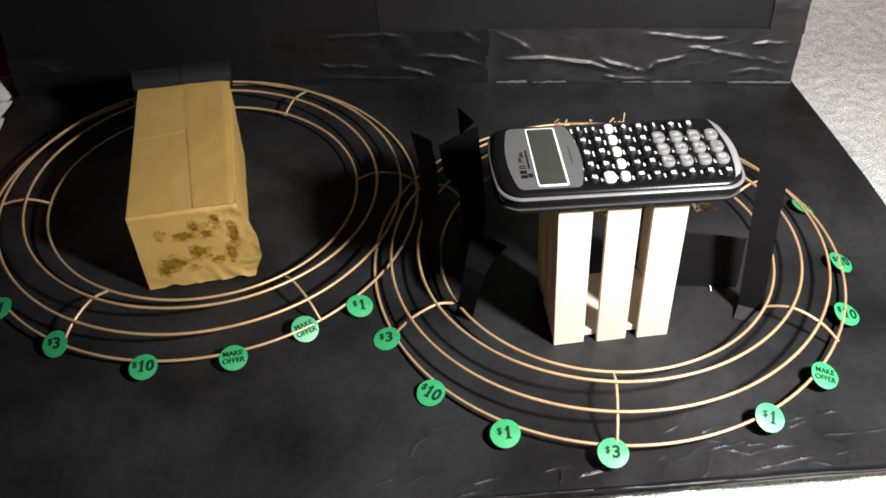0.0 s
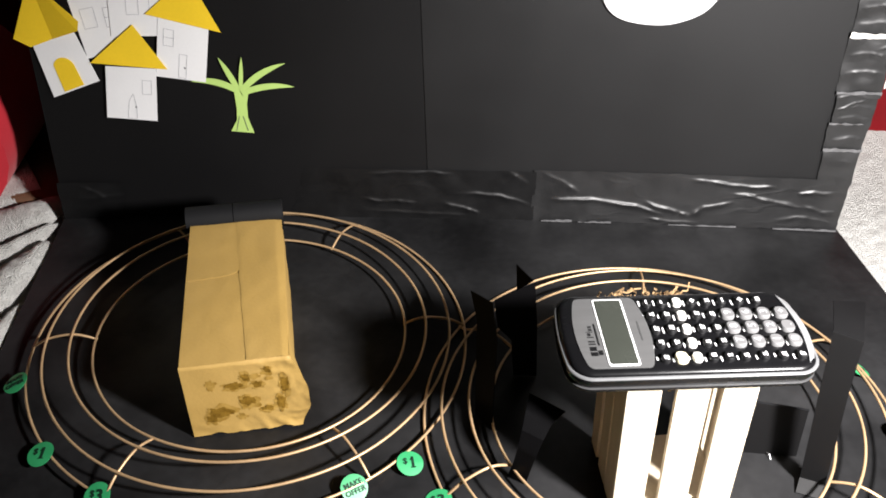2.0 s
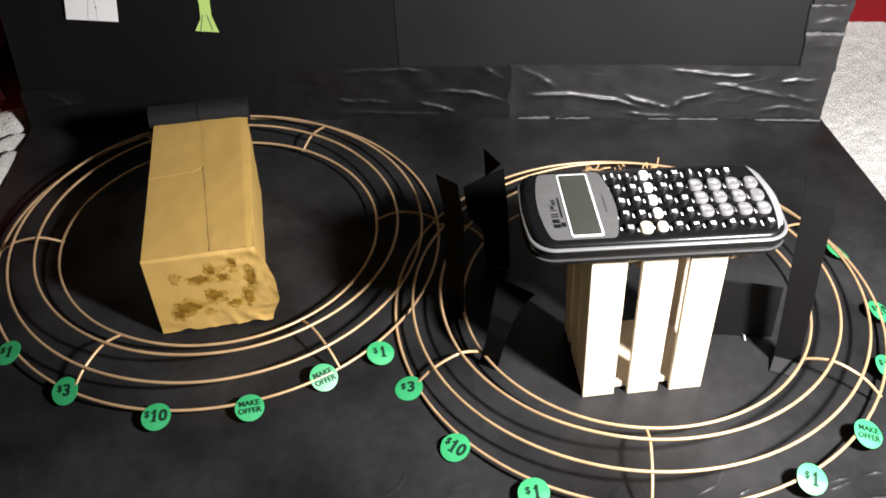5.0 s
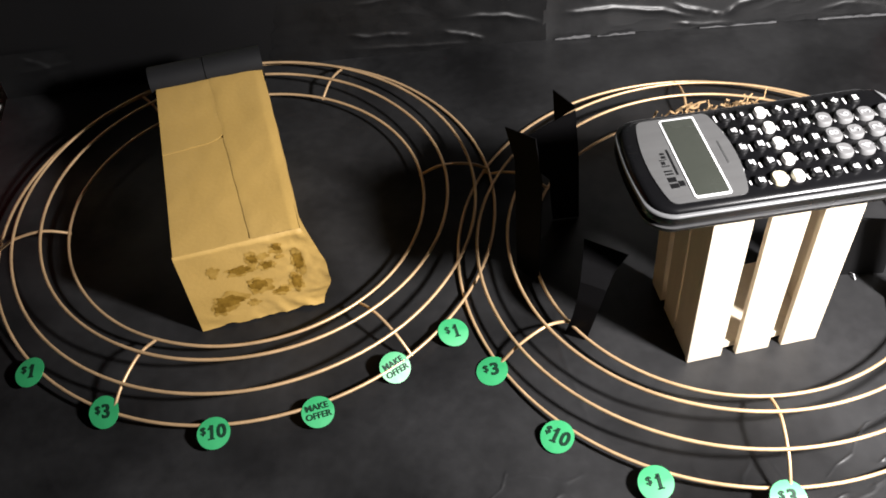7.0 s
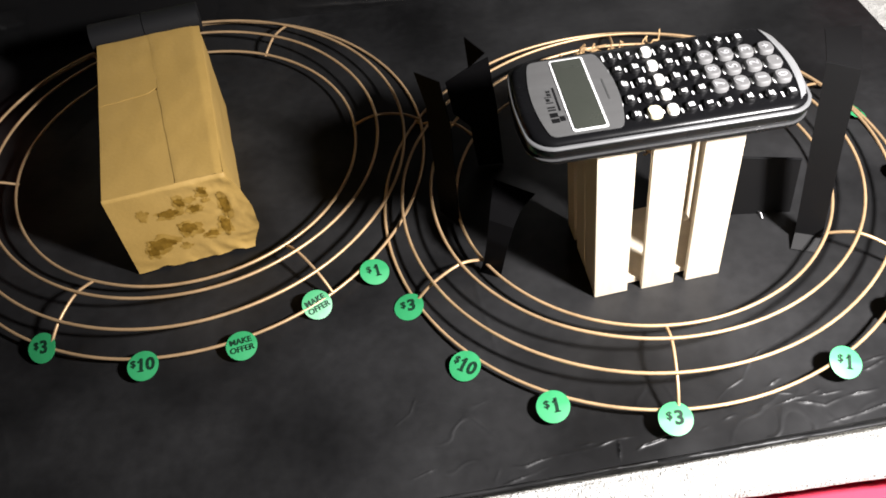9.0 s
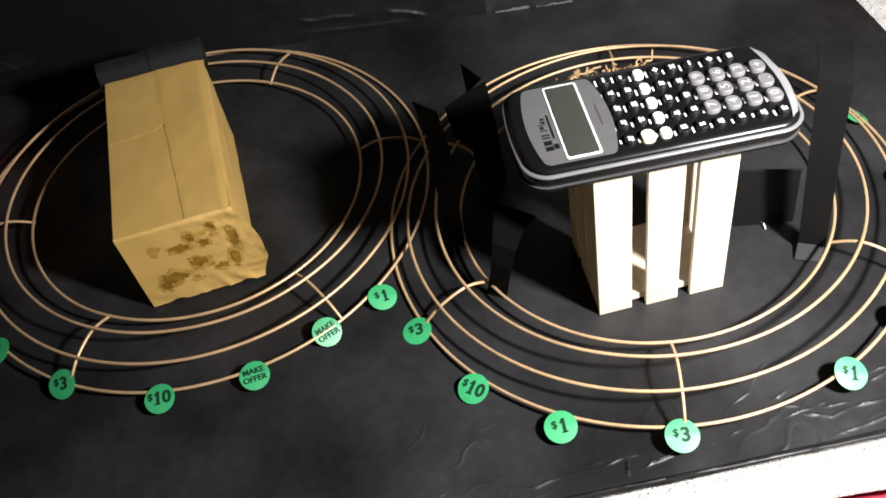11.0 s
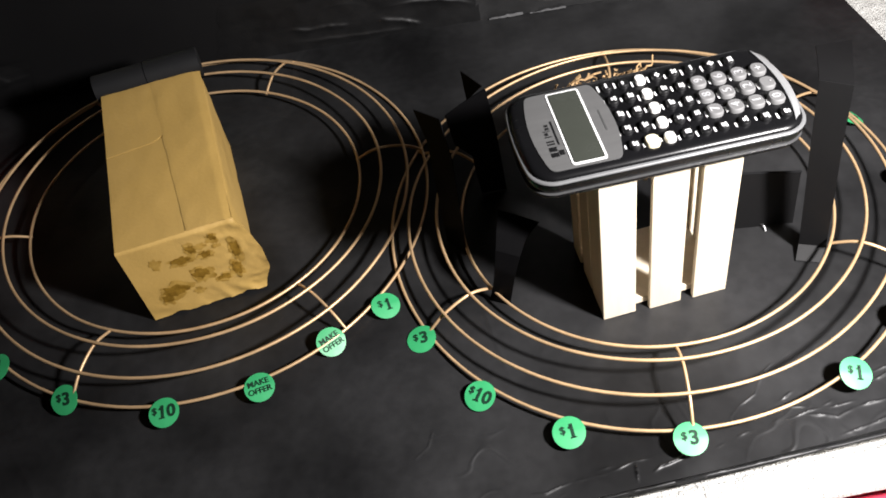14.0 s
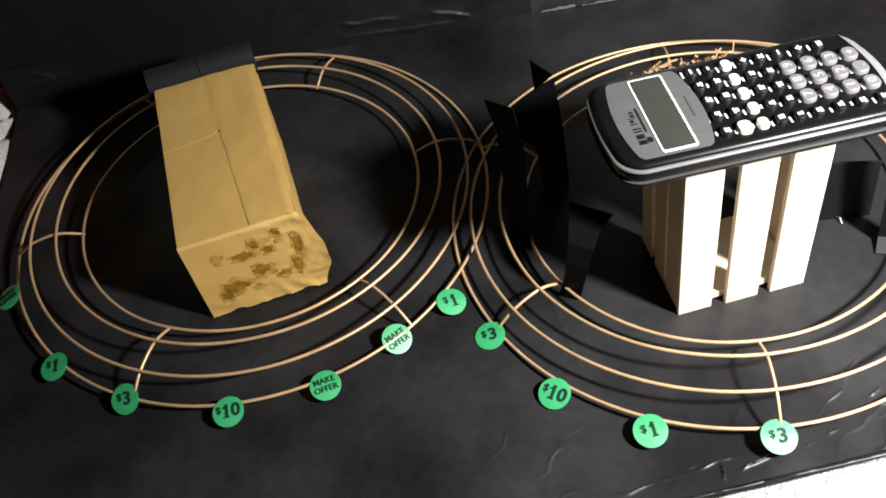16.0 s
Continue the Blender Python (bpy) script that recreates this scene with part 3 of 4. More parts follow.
def art(name, label, category, pieces, lift=0.0):
    """A paper cut-out on the backboard: pieces of (part name, material, outline, height over the board)."""
    middle = sum(p[0] for p in pieces[0][2]) / len(pieces[0][2])
    root = thing(name, ART @ on_board(middle) @ pose(0, -lift, 0), label, category, "paper cut-outs")
    for piece, material, outline, height in pieces:
        part(piece, slab(outline, 0.0005), material, root, m=pose(0, -height, 0))
    return root


def pencil_frame(root, corners, bar=None, name="window", over=0.003):
    """A pencilled rectangle, with a bar across it."""
    bm = bmesh.new()
    lines = list(zip(corners, corners[1:] + corners[:1]))
    if bar is not None:
        a, b, c, d = [Vector(p) for p in corners]
        lines.append((a.lerp(d, bar), b.lerp(c, bar)))
    for p, q in lines:
        p, q = Vector(p), Vector(q)
        n = Vector((-(q - p).y, (q - p).x)).normalized() * 0.00022
        slab([p + n, q + n, q - n, p - n], 0.00008, bm)
    part(name, bm, "pencil", root, "pencilled outline", m=pose(0, -over, 0))


def grid_windows(root, corners, cells, name="window", over=0.003):
    """Pencilled windows inside a four-cornered paper wall, by fractions of its width and height."""
    a, b, c, d = [Vector(p) for p in corners]

    def at(u, v):
        p = a.lerp(b, u).lerp(d.lerp(c, u), v)
        return (p.x, p.y)
    for u0, u1, v0, v1, bar in cells:
        pencil_frame(root, [at(u0, v0), at(u1, v0), at(u1, v1), at(u0, v1)], bar, name, over)


tower_1 = [(-0.1472, 0.1746), (-0.0965, 0.1750), (-0.0879, 0.2908), (-0.1368, 0.2916)]
tower_2 = [(-0.1711, 0.1543), (-0.1367, 0.1632), (-0.1393, 0.2713), (-0.1849, 0.2669)]
t1 = art("paper_tower", "tall white paper tower with pencilled windows", "paper cutout", [("wall", "white", tower_1, 0.0018)])
grid_windows(t1, tower_1, [(0.07, 0.30, 0.72, 0.89, 0.5), (0.69, 0.93, 0.73, 0.90, 0.5), (0.22, 0.45, 0.42, 0.58, 0.5), (0.67, 0.92, 0.42, 0.58, 0.5), (0.29, 0.49, 0.16, 0.32, None), (0.67, 0.90, 0.16, 0.31, None)], over=0.0025)
t2 = art("paper_tower", "white paper tower leaning beside a taller one", "paper cutout", [("wall", "white", tower_2, 0.0008)])
grid_windows(t2, tower_2, [(0.13, 0.38, 0.78, 0.93, 0.5), (0.67, 0.93, 0.78, 0.92, 0.5), (0.18, 0.46, 0.54, 0.68, 0.5), (0.67, 0.96, 0.54, 0.68, 0.5), (0.17, 0.47, 0.22, 0.37, None), (0.67, 0.97, 0.20, 0.35, 0.5)], over=0.0015)

house_r = [(-0.1153, 0.1389), (-0.0733, 0.1333), (-0.0645, 0.1818), (-0.1055, 0.1913)]
h1 = art("paper_house", "small white paper house with a yellow roof", "paper cutout", [("wall", "white", house_r, 0.0024), ("roof", "yellow", [(-0.1155, 0.1944), (-0.0544, 0.1787), (-0.0757, 0.2264)], 0.0036)])
grid_windows(h1, house_r, [(0.12, 0.32, 0.56, 0.84, 0.5)], over=0.0031)
grid_windows(h1, house_r, [(0.45, 0.60, 0.03, 0.45, None)], "door", 0.0031)
house_m = [(-0.1647, 0.1003), (-0.1211, 0.0965), (-0.1143, 0.1459), (-0.1570, 0.1486)]
h2 = art("paper_house", "white paper house with a yellow triangle roof and pencilled door", "paper cutout", [("wall", "white", house_m, 0.0030), ("roof", "yellow", [(-0.1689, 0.1518), (-0.1044, 0.1458), (-0.1274, 0.1855)], 0.0042)])
grid_windows(h2, house_m, [(0.72, 0.90, 0.51, 0.77, None)], over=0.0037)
a, b, c, d = [Vector(p) for p in house_m]
pencil_frame(h2, [tuple(a.lerp(b, u).lerp(d.lerp(c, u), v)) for u, v in ((0.42, 0.02), (0.60, 0.02), (0.60, 0.24), (0.53, 0.50), (0.45, 0.36))], None, "door", 0.0037)
for root, x, z, over in ((h2, -0.1374, 0.1103, 0.0037), (h1, -0.0895, 0.1465, 0.0031)):
    part("door_knob", slab([(x + 0.0007 * math.cos(k * math.tau / 8), z + 0.0009 * math.sin(k * math.tau / 8)) for k in range(8)], 0.0001), "pencil_dark", root, "pencilled door knob", m=pose(0, -over, 0))
house_l = [(-0.2070, 0.1193), (-0.1649, 0.1346), (-0.1778, 0.1801), (-0.2140, 0.1667)]
arch = [(-0.1964, 0.1247), (-0.1786, 0.1313)] + [(-0.1920 + 0.0092 * math.cos(a), 0.1461 + 0.010 * math.sin(a)) for a in [0.35 + 0.35 * i for i in range(8)]]
h3 = art("paper_house", "white paper house with a folded yellow roof and arched door", "paper cutout", [("wall", "white", house_l, 0.0020), ("roof", "yellow", [(-0.2282, 0.1730), (-0.2155, 0.1657), (-0.1955, 0.1729), (-0.2040, 0.2238)], 0.0032), ("door", "yellow", arch, 0.0026)])

bm = bmesh.new()
fold = [[bm.verts.new((x, y - d, z)) for x, z, y in ((-0.1955, 0.1729, 0.0), (-0.1709, 0.1825, -0.0080), (-0.1685, 0.1905, -0.0080), (-0.2040, 0.2238, 0.0))] for d in (0.0, 0.0005)]
bm.faces.new(fold[0])
bm.faces.new(fold[1][::-1])
for k in range(4):
    bm.faces.new((fold[0][k - 1], fold[1][k - 1], fold[1][k], fold[0][k]))
bmesh.ops.recalc_face_normals(bm, faces=bm.faces[:])
part("roof_fold", bm, "yellow", h3, "folded roof side", m=pose(0, -0.0034, 0))

sun_root = thing("paper_sun", ART @ on_board(0.013), "yellow paper sun with uneven rays", "paper cutout", "paper cut-outs")
for ang, length, wide in ((48, 0.024, 0.0034), (2, 0.017, 0.0034), (-38, 0.013, 0.0022), (-75, 0.018, 0.0032), (-118, 0.014, 0.003), (-158, 0.015, 0.0034), (160, 0.017, 0.0034), (128, 0.015, 0.003), (95, 0.016, 0.003)):
    c, s = math.cos(radians(ang)), math.sin(radians(ang))
    pts = [(0.0129 + c * a - s * b, 0.2819 + s * a + c * b) for a, b in ((0.003, -wide * 0.3), (length, -wide / 2), (length, wide / 2), (0.003, wide * 0.3))]
    part("ray", slab(pts, 0.0005), "yellow", sun_root, m=pose(0, -0.001, 0))
part("disc", slab([(0.0129 + 0.0075 * math.cos(a / 20 * math.tau), 0.2819 + 0.0072 * math.sin(a / 20 * math.tau)) for a in range(20)], 0.0006), "yellow", sun_root, m=pose(0, -0.0022, 0))

moon_pts = [(0.2598, 0.2352), (0.2620, 0.2499), (0.2681, 0.2621), (0.2766, 0.2717), (0.2991, 0.2788), (0.3128, 0.2800), (0.3342, 0.2754), (0.3559, 0.2617), (0.3612, 0.2498), (0.3639, 0.2304), (0.3608, 0.2143), (0.3504, 0.2024), (0.3320, 0.1942), (0.3129, 0.1916), (0.2883, 0.1946), (0.2730, 0.2030), (0.2634, 0.2204)]
smooth = []
for k in range(len(moon_pts)):
    p0, p1, p2, p3 = [Vector(moon_pts[(k + j) % len(moon_pts)]) for j in (-1, 0, 1, 2)]
    for f in (0, 0.25, 0.5, 0.75):
        smooth.append(0.5 * (2 * p1 + (p2 - p0) * f + (2 * p0 - 5 * p1 + 4 * p2 - p3) * f * f + (3 * p1 - p0 - 3 * p2 + p3) * f ** 3))
moon = art("paper_moon", "large white paper moon with snipped edges", "paper cutout", [("disc", "white", smooth, 0.004)])
part("pencil_mark", slab([(0.3102, 0.2692), (0.3109, 0.2692), (0.3113, 0.2748), (0.3107, 0.2748)], 0.0001), "pencil", moon, "short pencil mark", m=pose(0, -0.0047, 0))

palm = thing("paper_palm_tree", ART @ on_board(-0.045), "lime green paper palm tree with pencilled trunk", "paper cutout", "paper cut-outs")
part("trunk", slab([(-0.0571, 0.0855), (-0.0364, 0.0837), (-0.0405, 0.0985), (-0.0401, 0.1117), (-0.0376, 0.1228), (-0.0426, 0.1284), (-0.0502, 0.1239), (-0.0496, 0.1087), (-0.0506, 0.0965)], 0.0005), "lime", palm, m=pose(0, -0.0009, 0))
for k, (root_pt, mid, tip, wide) in enumerate((((-0.0471, 0.1249), (-0.0653, 0.1372), (-0.0863, 0.1334), 0.007), ((-0.0461, 0.1249), (-0.0512, 0.1391), (-0.0603, 0.1554), 0.006), ((-0.0441, 0.1249), (-0.0422, 0.1400), (-0.0402, 0.1563), 0.0042), ((-0.0431, 0.1249), (-0.0271, 0.1440), (-0.0029, 0.1509), 0.0066), ((-0.0431, 0.1228), (-0.0210, 0.1328), (0.0033, 0.1291), 0.0066))):
    a, b, c = Vector(root_pt), Vector(mid), Vector(tip)
    up, down = [], []
    for i in range(9):
        s = i / 8
        p = (1 - s) ** 2 * a + 2 * s * (1 - s) * b + s * s * c
        d = (2 * (1 - s) * (b - a) + 2 * s * (c - b)).normalized()
        w = wide * (0.75 + 0.5 * s - 1.22 * s ** 3) / 2
        n = Vector((-d.y, d.x)) * w
        up.append(p + n)
        down.append(p - n)
    part("frond", slab(up + down[::-1], 0.0005), "lime", palm, m=pose(0, -0.0013 - 0.0002 * k, 0))
for xa, xb in ((-0.0521, -0.0481), (-0.0416, -0.0446)):
    bm = slab([(xa, 0.0860), (xa + 0.0005, 0.0860), (xb + 0.0005, 0.1005), (xb, 0.1005)], 0.0001)
    part("trunk_line", bm, "pencil_dark", palm, m=pose(0, -0.0019, 0))


# ---- round price stickers ----
def lettering(words):
    bm = bmesh.new()
    if words == "offer":
        join(bm, letters("MAKE", 0.0052, 0.00008), pose(0, 0.0026, 0))
        join(bm, letters("OFFER", 0.0052, 0.00008), pose(0, -0.0026, 0))
    else:
        wide = 0.0058 if len(words) == 1 else 0.0105
        join(bm, letters("$", 0.0062, 0.00010), pose(-wide * 0.5 - 0.0004, 0.0014, 0))
        join(bm, letters(words, 0.0110, 0.00030), pose(0.0020, 0, 0))
        if words[0] == "1":
            foot = 0.0021 if words == "1" else -0.0010
            box(0.0034, 0.0008, 0.00024, at=(foot, -0.0036, -0.00012), bm=bm)
            join(bm, box(0.0021, 0.0009, 0.00024), pose(foot - 0.0010, 0.0027, -0.00012, 0, 0, 38))
    return bm


STICKER_TEXT = {w: mesh_of("lettering", lettering(w), "ink") for w in ("1", "3", "10", "offer")}


def sticker(m, words, group, where, bend=0.0):
    said = "make offer" if words == "offer" else "$" + words
    root = thing("price_sticker", m, "round green paper sticker reading %s %s" % (said, where), "sticker", group)
    bm = bmesh.new()
    centre = bm.verts.new((0, 0, 0))
    loops = []
    for r in (0.004, 0.0075, 0.0095):
        loops.append([bm.verts.new((r * math.cos(k * math.tau / 32), r * math.sin(k * math.tau / 32), -bend * (r / 0.0095) ** 2 * 0.0022 * abs(math.sin(k * math.tau / 32)))) for k in range(32)])
    for k in range(32):
        bm.faces.new((centre, loops[0][k], loops[0][(k + 1) % 32]))
        for a, b in zip(loops, loops[1:]):
            bm.faces.new((a[k], b[k], b[(k + 1) % 32], a[(k + 1) % 32]))
    rim = bmesh.ops.extrude_edge_only(bm, edges=[e for e in bm.edges if e.is_boundary])
    bmesh.ops.translate(bm, verts=[v for v in rim["geom"] if isinstance(v, bmesh.types.BMVert)], vec=(0, 0, -0.0003))
    part("disc", bm, "green", root, "", 40)
    text = new("lettering", STICKER_TEXT[words])
    text.parent = root
    text.matrix_local = pose(0, 0, 0.0003)
    return root


UP = pose(0, 0, 0, 90)
for x, z, words, turn in ((0.1877, 0.3089, "offer", 0), (0.2202, 0.3100, "1", 0), (0.2486, 0.3082, "3", 8), (0.2829, 0.3085, "10", 24), (0.3132, 0.3179, "offer", 0), (0.3552, 0.3163, "1", -10), (0.4020, 0.3188, "3", 6), (0.4572, 0.3165, "10", -3)):
    sticker(ART @ on_board(x) @ pose(x, -0.0012, z) @ UP @ pose(0, 0, 0, 0, 0, turn), words, "stickers along the backboard", "on the black backboard")

# ---- the two wire wreaths ----
WIRE = 0.00106


def wreath(centre, radii, heights, tilt, bars, label, warp=((0, 0, 0, 0),) * 4):
    root = thing("wire_wreath", pose(centre[0], centre[1], 0), label, "wreath frame", "wire wreath frames")

    def over(x, y, z):
        return max(WIRE + 0.0006 + bow(x + centre[0], y + centre[1]), z + tilt[0] * x + tilt[1] * y)
    for k, (r, z) in enumerate(zip(radii, heights)):
        pts = []
        for i in range(128):
            a = i / 128 * math.tau
            wide_c, wide_s, high_c, high_s = warp[k]
            rr = r + wide_c * math.cos(2 * a) + wide_s * math.sin(2 * a) + 0.0004 * noise.noise(Vector((math.cos(a) * 2.4, math.sin(a) * 2.4, k * 3.1 + centre[0] * 9)))
            x, y = rr * math.cos(a), rr * math.sin(a)
            pts.append((x, y, over(x, y, z + high_c * math.cos(2 * a) + high_s * math.sin(2 * a) + 0.0005 * noise.noise(Vector((math.cos(a), math.sin(a), k * 2.7 + 40))))))
        part("ring", tube(pts, WIRE, True), "wire", root, "", 60)
    prof = [(radii[0] + 0.0006, heights[0]), (radii[1], heights[1] - 0.0021), (radii[2], heights[2] - 0.0021), (radii[3] - 0.001, heights[3] - 0.001)]
    for deg in bars:
        c, s = math.cos(radians(deg)), math.sin(radians(deg))
        pts = []
        for i in range(17):
            t = i / 16 * 3
            k = min(2, int(t))
            f = t - k
            p0, p1, p2, p3 = prof[max(0, k - 1)], prof[k], prof[k + 1], prof[min(3, k + 2)]
            q = [0.5 * (2 * p1[j] + (p2[j] - p0[j]) * f + (2 * p0[j] - 5 * p1[j] + 4 * p2[j] - p3[j]) * f * f + (3 * p1[j] - p0[j] - 3 * p2[j] + p3[j]) * f ** 3) for j in (0, 1)]
            pts.append((q[0] * c, q[0] * s, over(q[0] * c, q[0] * s, q[1])))
        part("crossbar", tube(pts, WIRE * 0.95), "wire", root, "", 60)
    return lambda x, y: over(x - centre[0], y - centre[1], heights[0])


LC, RC = (-0.0152, 0.6120), (0.2964, 0.5366)
left_wire = wreath(LC, (0.1715, 0.1580, 0.1380, 0.1221), (0.0050, 0.0158, 0.0191, 0.0116), (-0.0144, -0.0101), (6.5, 65, 125, 186, 245.5, 307), "gold wire wreath frame with four rings, overlapping another wreath",
                   ((-0.0003, 0.0004, 0.0003, -0.0002), (-0.0001, 0.0001, -0.0001, -0.0003), (0.0008, -0.0003, -0.0008, -0.0004), (0.0003, 0.0003, -0.0001, -0.0001)))
right_wire = wreath(RC, (0.1729, 0.1590, 0.1388, 0.1230), (0.0045, 0.0171, 0.0213, 0.0125), (0.0417, -0.037), (25, 84.3, 147, 205, 264, 325.5), "gold wire wreath frame standing round a wooden crate",
                    ((-0.0005, 0.0004, 0.0010, 0.0), (0.0007, 0.0009, -0.0004, 0.0), (0.0008, 0.0002, -0.0010, -0.0003), (-0.0001, 0.0004, -0.0005, 0.0003)))

for x, y, words, turn, tilt in ((-0.185, 0.556, "offer", 20, 10), (-0.142, 0.490, "1", -4, 6), (-0.092, 0.456, "3", -2, 28), (-0.027, 0.435, "10", 3, 0), (0.032, 0.442, "offer", 12, 0), (0.078, 0.467, "offer", 30, 28), (0.115, 0.489, "1", 12, 0), (0.135, 0.460, "3", 2, 0), (0.165, 0.411, "10", -36, 4), (0.211, 0.376, "1", 3, 0), (0.275, 0.3582, "3", -4, 0), (0.3755, 0.3786, "1", -12, 12), (0.4203, 0.4098, "offer", -10, 12), (0.454, 0.463, "10", -6, 8), (0.469, 0.515, "10", 12, 14), (0.463, 0.581, "3", -60, 20)):
    cx, cy = LC if x < 0.12 else RC
    out = math.degrees(math.atan2(y - cy, x - cx))
    lean = pose(0, 0, 0, 0, 0, out) @ pose(0, 0, 0, 0, 13 + 0.6 * tilt, 0) @ pose(0, 0, 0, 0, 0, -out)
    wire_z = (left_wire if x < 0.12 else right_wire)(x, y)
    sticker(pose(x, y, wire_z + 0.0006) @ lean @ pose(0, 0, 0, 0, 0, turn), words, "stickers round the wreaths", "on the wire ring", 0.4)


# ---- the wrapped parcel ----
PK = pose(-0.0195, 0.600, 0, 0, 0, 10.3)
parcel = thing("wrapped_parcel", PK, "long box wrapped in brown kraft paper, glue-stained at one end", "parcel")
PW, PL, PH = 0.0745, 0.160, 0.070


def parcel_body():
    bm = bmesh.new()
    bmesh.ops.create_cube(bm, size=1)
    bmesh.ops.subdivide_edges(bm, edges=bm.edges[:], cuts=15, use_grid_fill=True)
    for v in bm.verts:
        p = v.co.copy()
        x, y, z = p.x * PW, p.y * PL, (p.z + 0.5) * PH
        front = max(0.0, (-p.y - 0.38) / 0.12)
        if p.x > 0.2:
            x += 0.004 * front * max(0.0, 1 - abs(z / PH - 0.35) * 1.6) * (p.x - 0.2) / 0.3
        crease = noise.noise(Vector((x * 60, y * 60, z * 60)))
        amount = 0.0008 + 0.0016 * front
        n = Vector((1 if p.x > 0.499 else -1 if p.x < -0.499 else 0, 1 if p.y > 0.499 else -1 if p.y < -0.499 else 0, 1 if p.z > 0.499 else 0))
        q = Vector((x, y, z)) + n * amount * crease
        if n.length > 1.2:
            q -= n * 0.0012
        if p.z < -0.49:
            q.z = max(0.0, 0.004 * front * max(0.0, crease + 0.1))
        v.co = q
    return bm


part("wrapping", parcel_body(), "kraft", parcel, "", 35)


def lid_height(x, y):
    return PH + 0.0012 + 0.0007 * noise.noise(Vector((x * 28, y * 22, 2))) + 0.0003 * noise.noise(Vector((x * 90, y * 70, 5)))


def seam_x(y):
    return 0.0030 - 0.045 * (y - 0.01) + 0.0007 * noise.noise(Vector((y * 60, 4, 1))) if y > 0.012 else 0.0030 - 0.055 * (y - 0.01) + 0.0007 * noise.noise(Vector((y * 60, 4, 1)))


def lid_right(u, v):
    y = -0.0812 + 0.1602 * v
    x = seam_x(y) + (0.0368 - seam_x(y)) * u
    return (x, y, lid_height(x, y) + 0.00022 + 0.00016 * min(1.0, u / 0.06) - 0.0011 * max(0.0, u - 0.85) / 0.15)


def lid_left(u, v):
    x = -0.0366 + 0.0400 * u
    front = 0.0085 + 0.0035 * u + 0.006 * max(0.0, u - 0.72) ** 2 / 0.0784 + 0.0005 * noise.noise(Vector((u * 5, 2, 3)))
    y = front + (0.0785 - front) * v
    return (x, y, lid_height(x, y) + 0.00015)


part("flap", sheet(24, 40, lambda u, v: (-0.0366 + 0.0440 * u, -0.0812 + 0.0950 * v, lid_height(-0.0366 + 0.0440 * u, -0.0812 + 0.0950 * v) - 0.0001), 0.0006), "kraft", parcel, "overlapping paper flap", 60)
part("flap", sheet(30, 60, lid_right), "kraft", parcel, "overlapping paper flap", 60)
part("flap", sheet(20, 30, lid_left, 0.0005), "kraft", parcel, "overlapping paper flap", 60)


def end_place(x, z):
    """The crumpled paper over the front end, seen from in front: how far it stands out."""
    k = max(0.0, min(1.0, (x + 0.005) / 0.035)) * 0.8 + 0.5 * max(0.0, 1 - z / 0.022)
    fold = max(0.0, 1 - abs(noise.noise(Vector((x * 55, z * 60, 3)))) / 0.30)
    fine = max(0.0, 1 - abs(noise.noise(Vector((x * 120 + z * 40, z * 110, 8)))) / 0.25)
    return -PL / 2 - 0.0018 - 0.0005 * noise.noise(Vector((x * 50, z * 50, 5))) - k * (0.0012 * fold + 0.0005 * fine) - 0.0015 * max(0.0, (x - 0.030) / 0.014) ** 2 * max(0.0, 1 - abs(z - 0.030) / 0.03)


def end_sheet(u, v):
    low = 0.0008 + 0.0052 * max(0.0, noise.noise(Vector((u * 6.5, 1, 7)))) + 0.0015 * max(0.0, u - 0.55)
    z = low + (0.0706 - low) * v
    reach = 0.0105 * max(0.0, math.sin(math.pi * min(1.0, max(0.0, (z + 0.006) / 0.0765)))) ** 0.95 + 0.0012 * noise.noise(Vector((z * 70, 3, 3))) * min(1.0, (0.0706 - z) / 0.01)
    x = -0.0372 + (0.0744 + reach) * u
    return (x, end_place(x, z) if v < 1 else -PL / 2 - 0.0006, z)


bm = sheet(48, 44, end_sheet)
wrap = [bm.verts.new((0.0368, -0.056, 0.002 + 0.0684 * j / 44)) for j in range(45)]
bm.verts.ensure_lookup_table()
for j in range(44):
    bm.faces.new((bm.verts[j * 49 + 48], wrap[j], wrap[j + 1], bm.verts[(j + 1) * 49 + 48]))
part("end_fold", bm, "kraft", parcel, "crumpled paper end", 70)


def stain(cx, cz, rx, rz, seed, material, lift):
    bm = bmesh.new()
    hub = bm.verts.new((cx, end_place(cx, cz) - lift, cz))
    loops = []
    for f in (0.35, 0.7, 1.0):
        loop = []
        for i in range(36):
            a = i / 36 * math.tau
            k = f * (1 + 0.5 * noise.noise(Vector((math.cos(a) * 1.7, math.sin(a) * 1.7, seed * 2.3))) + 0.35 * noise.noise(Vector((math.cos(a) * 4.5, math.sin(a) * 4.5, seed * 1.3))))
            x, z = cx + rx * k * math.cos(a), cz + rz * k * math.sin(a)
            loop.append(bm.verts.new((x, end_place(x, z) - lift, z)))
        loops.append(loop)
    for i in range(36):
        j = (i + 1) % 36
        bm.faces.new((hub, loops[0][j], loops[0][i]))
        for a, b in zip(loops, loops[1:]):
            bm.faces.new((a[i], a[j], b[j], b[i]))
    bmesh.ops.recalc_face_normals(bm, faces=bm.faces[:])
    part("glue_stain", bm, material, parcel, "brown dried glue stain", 60)


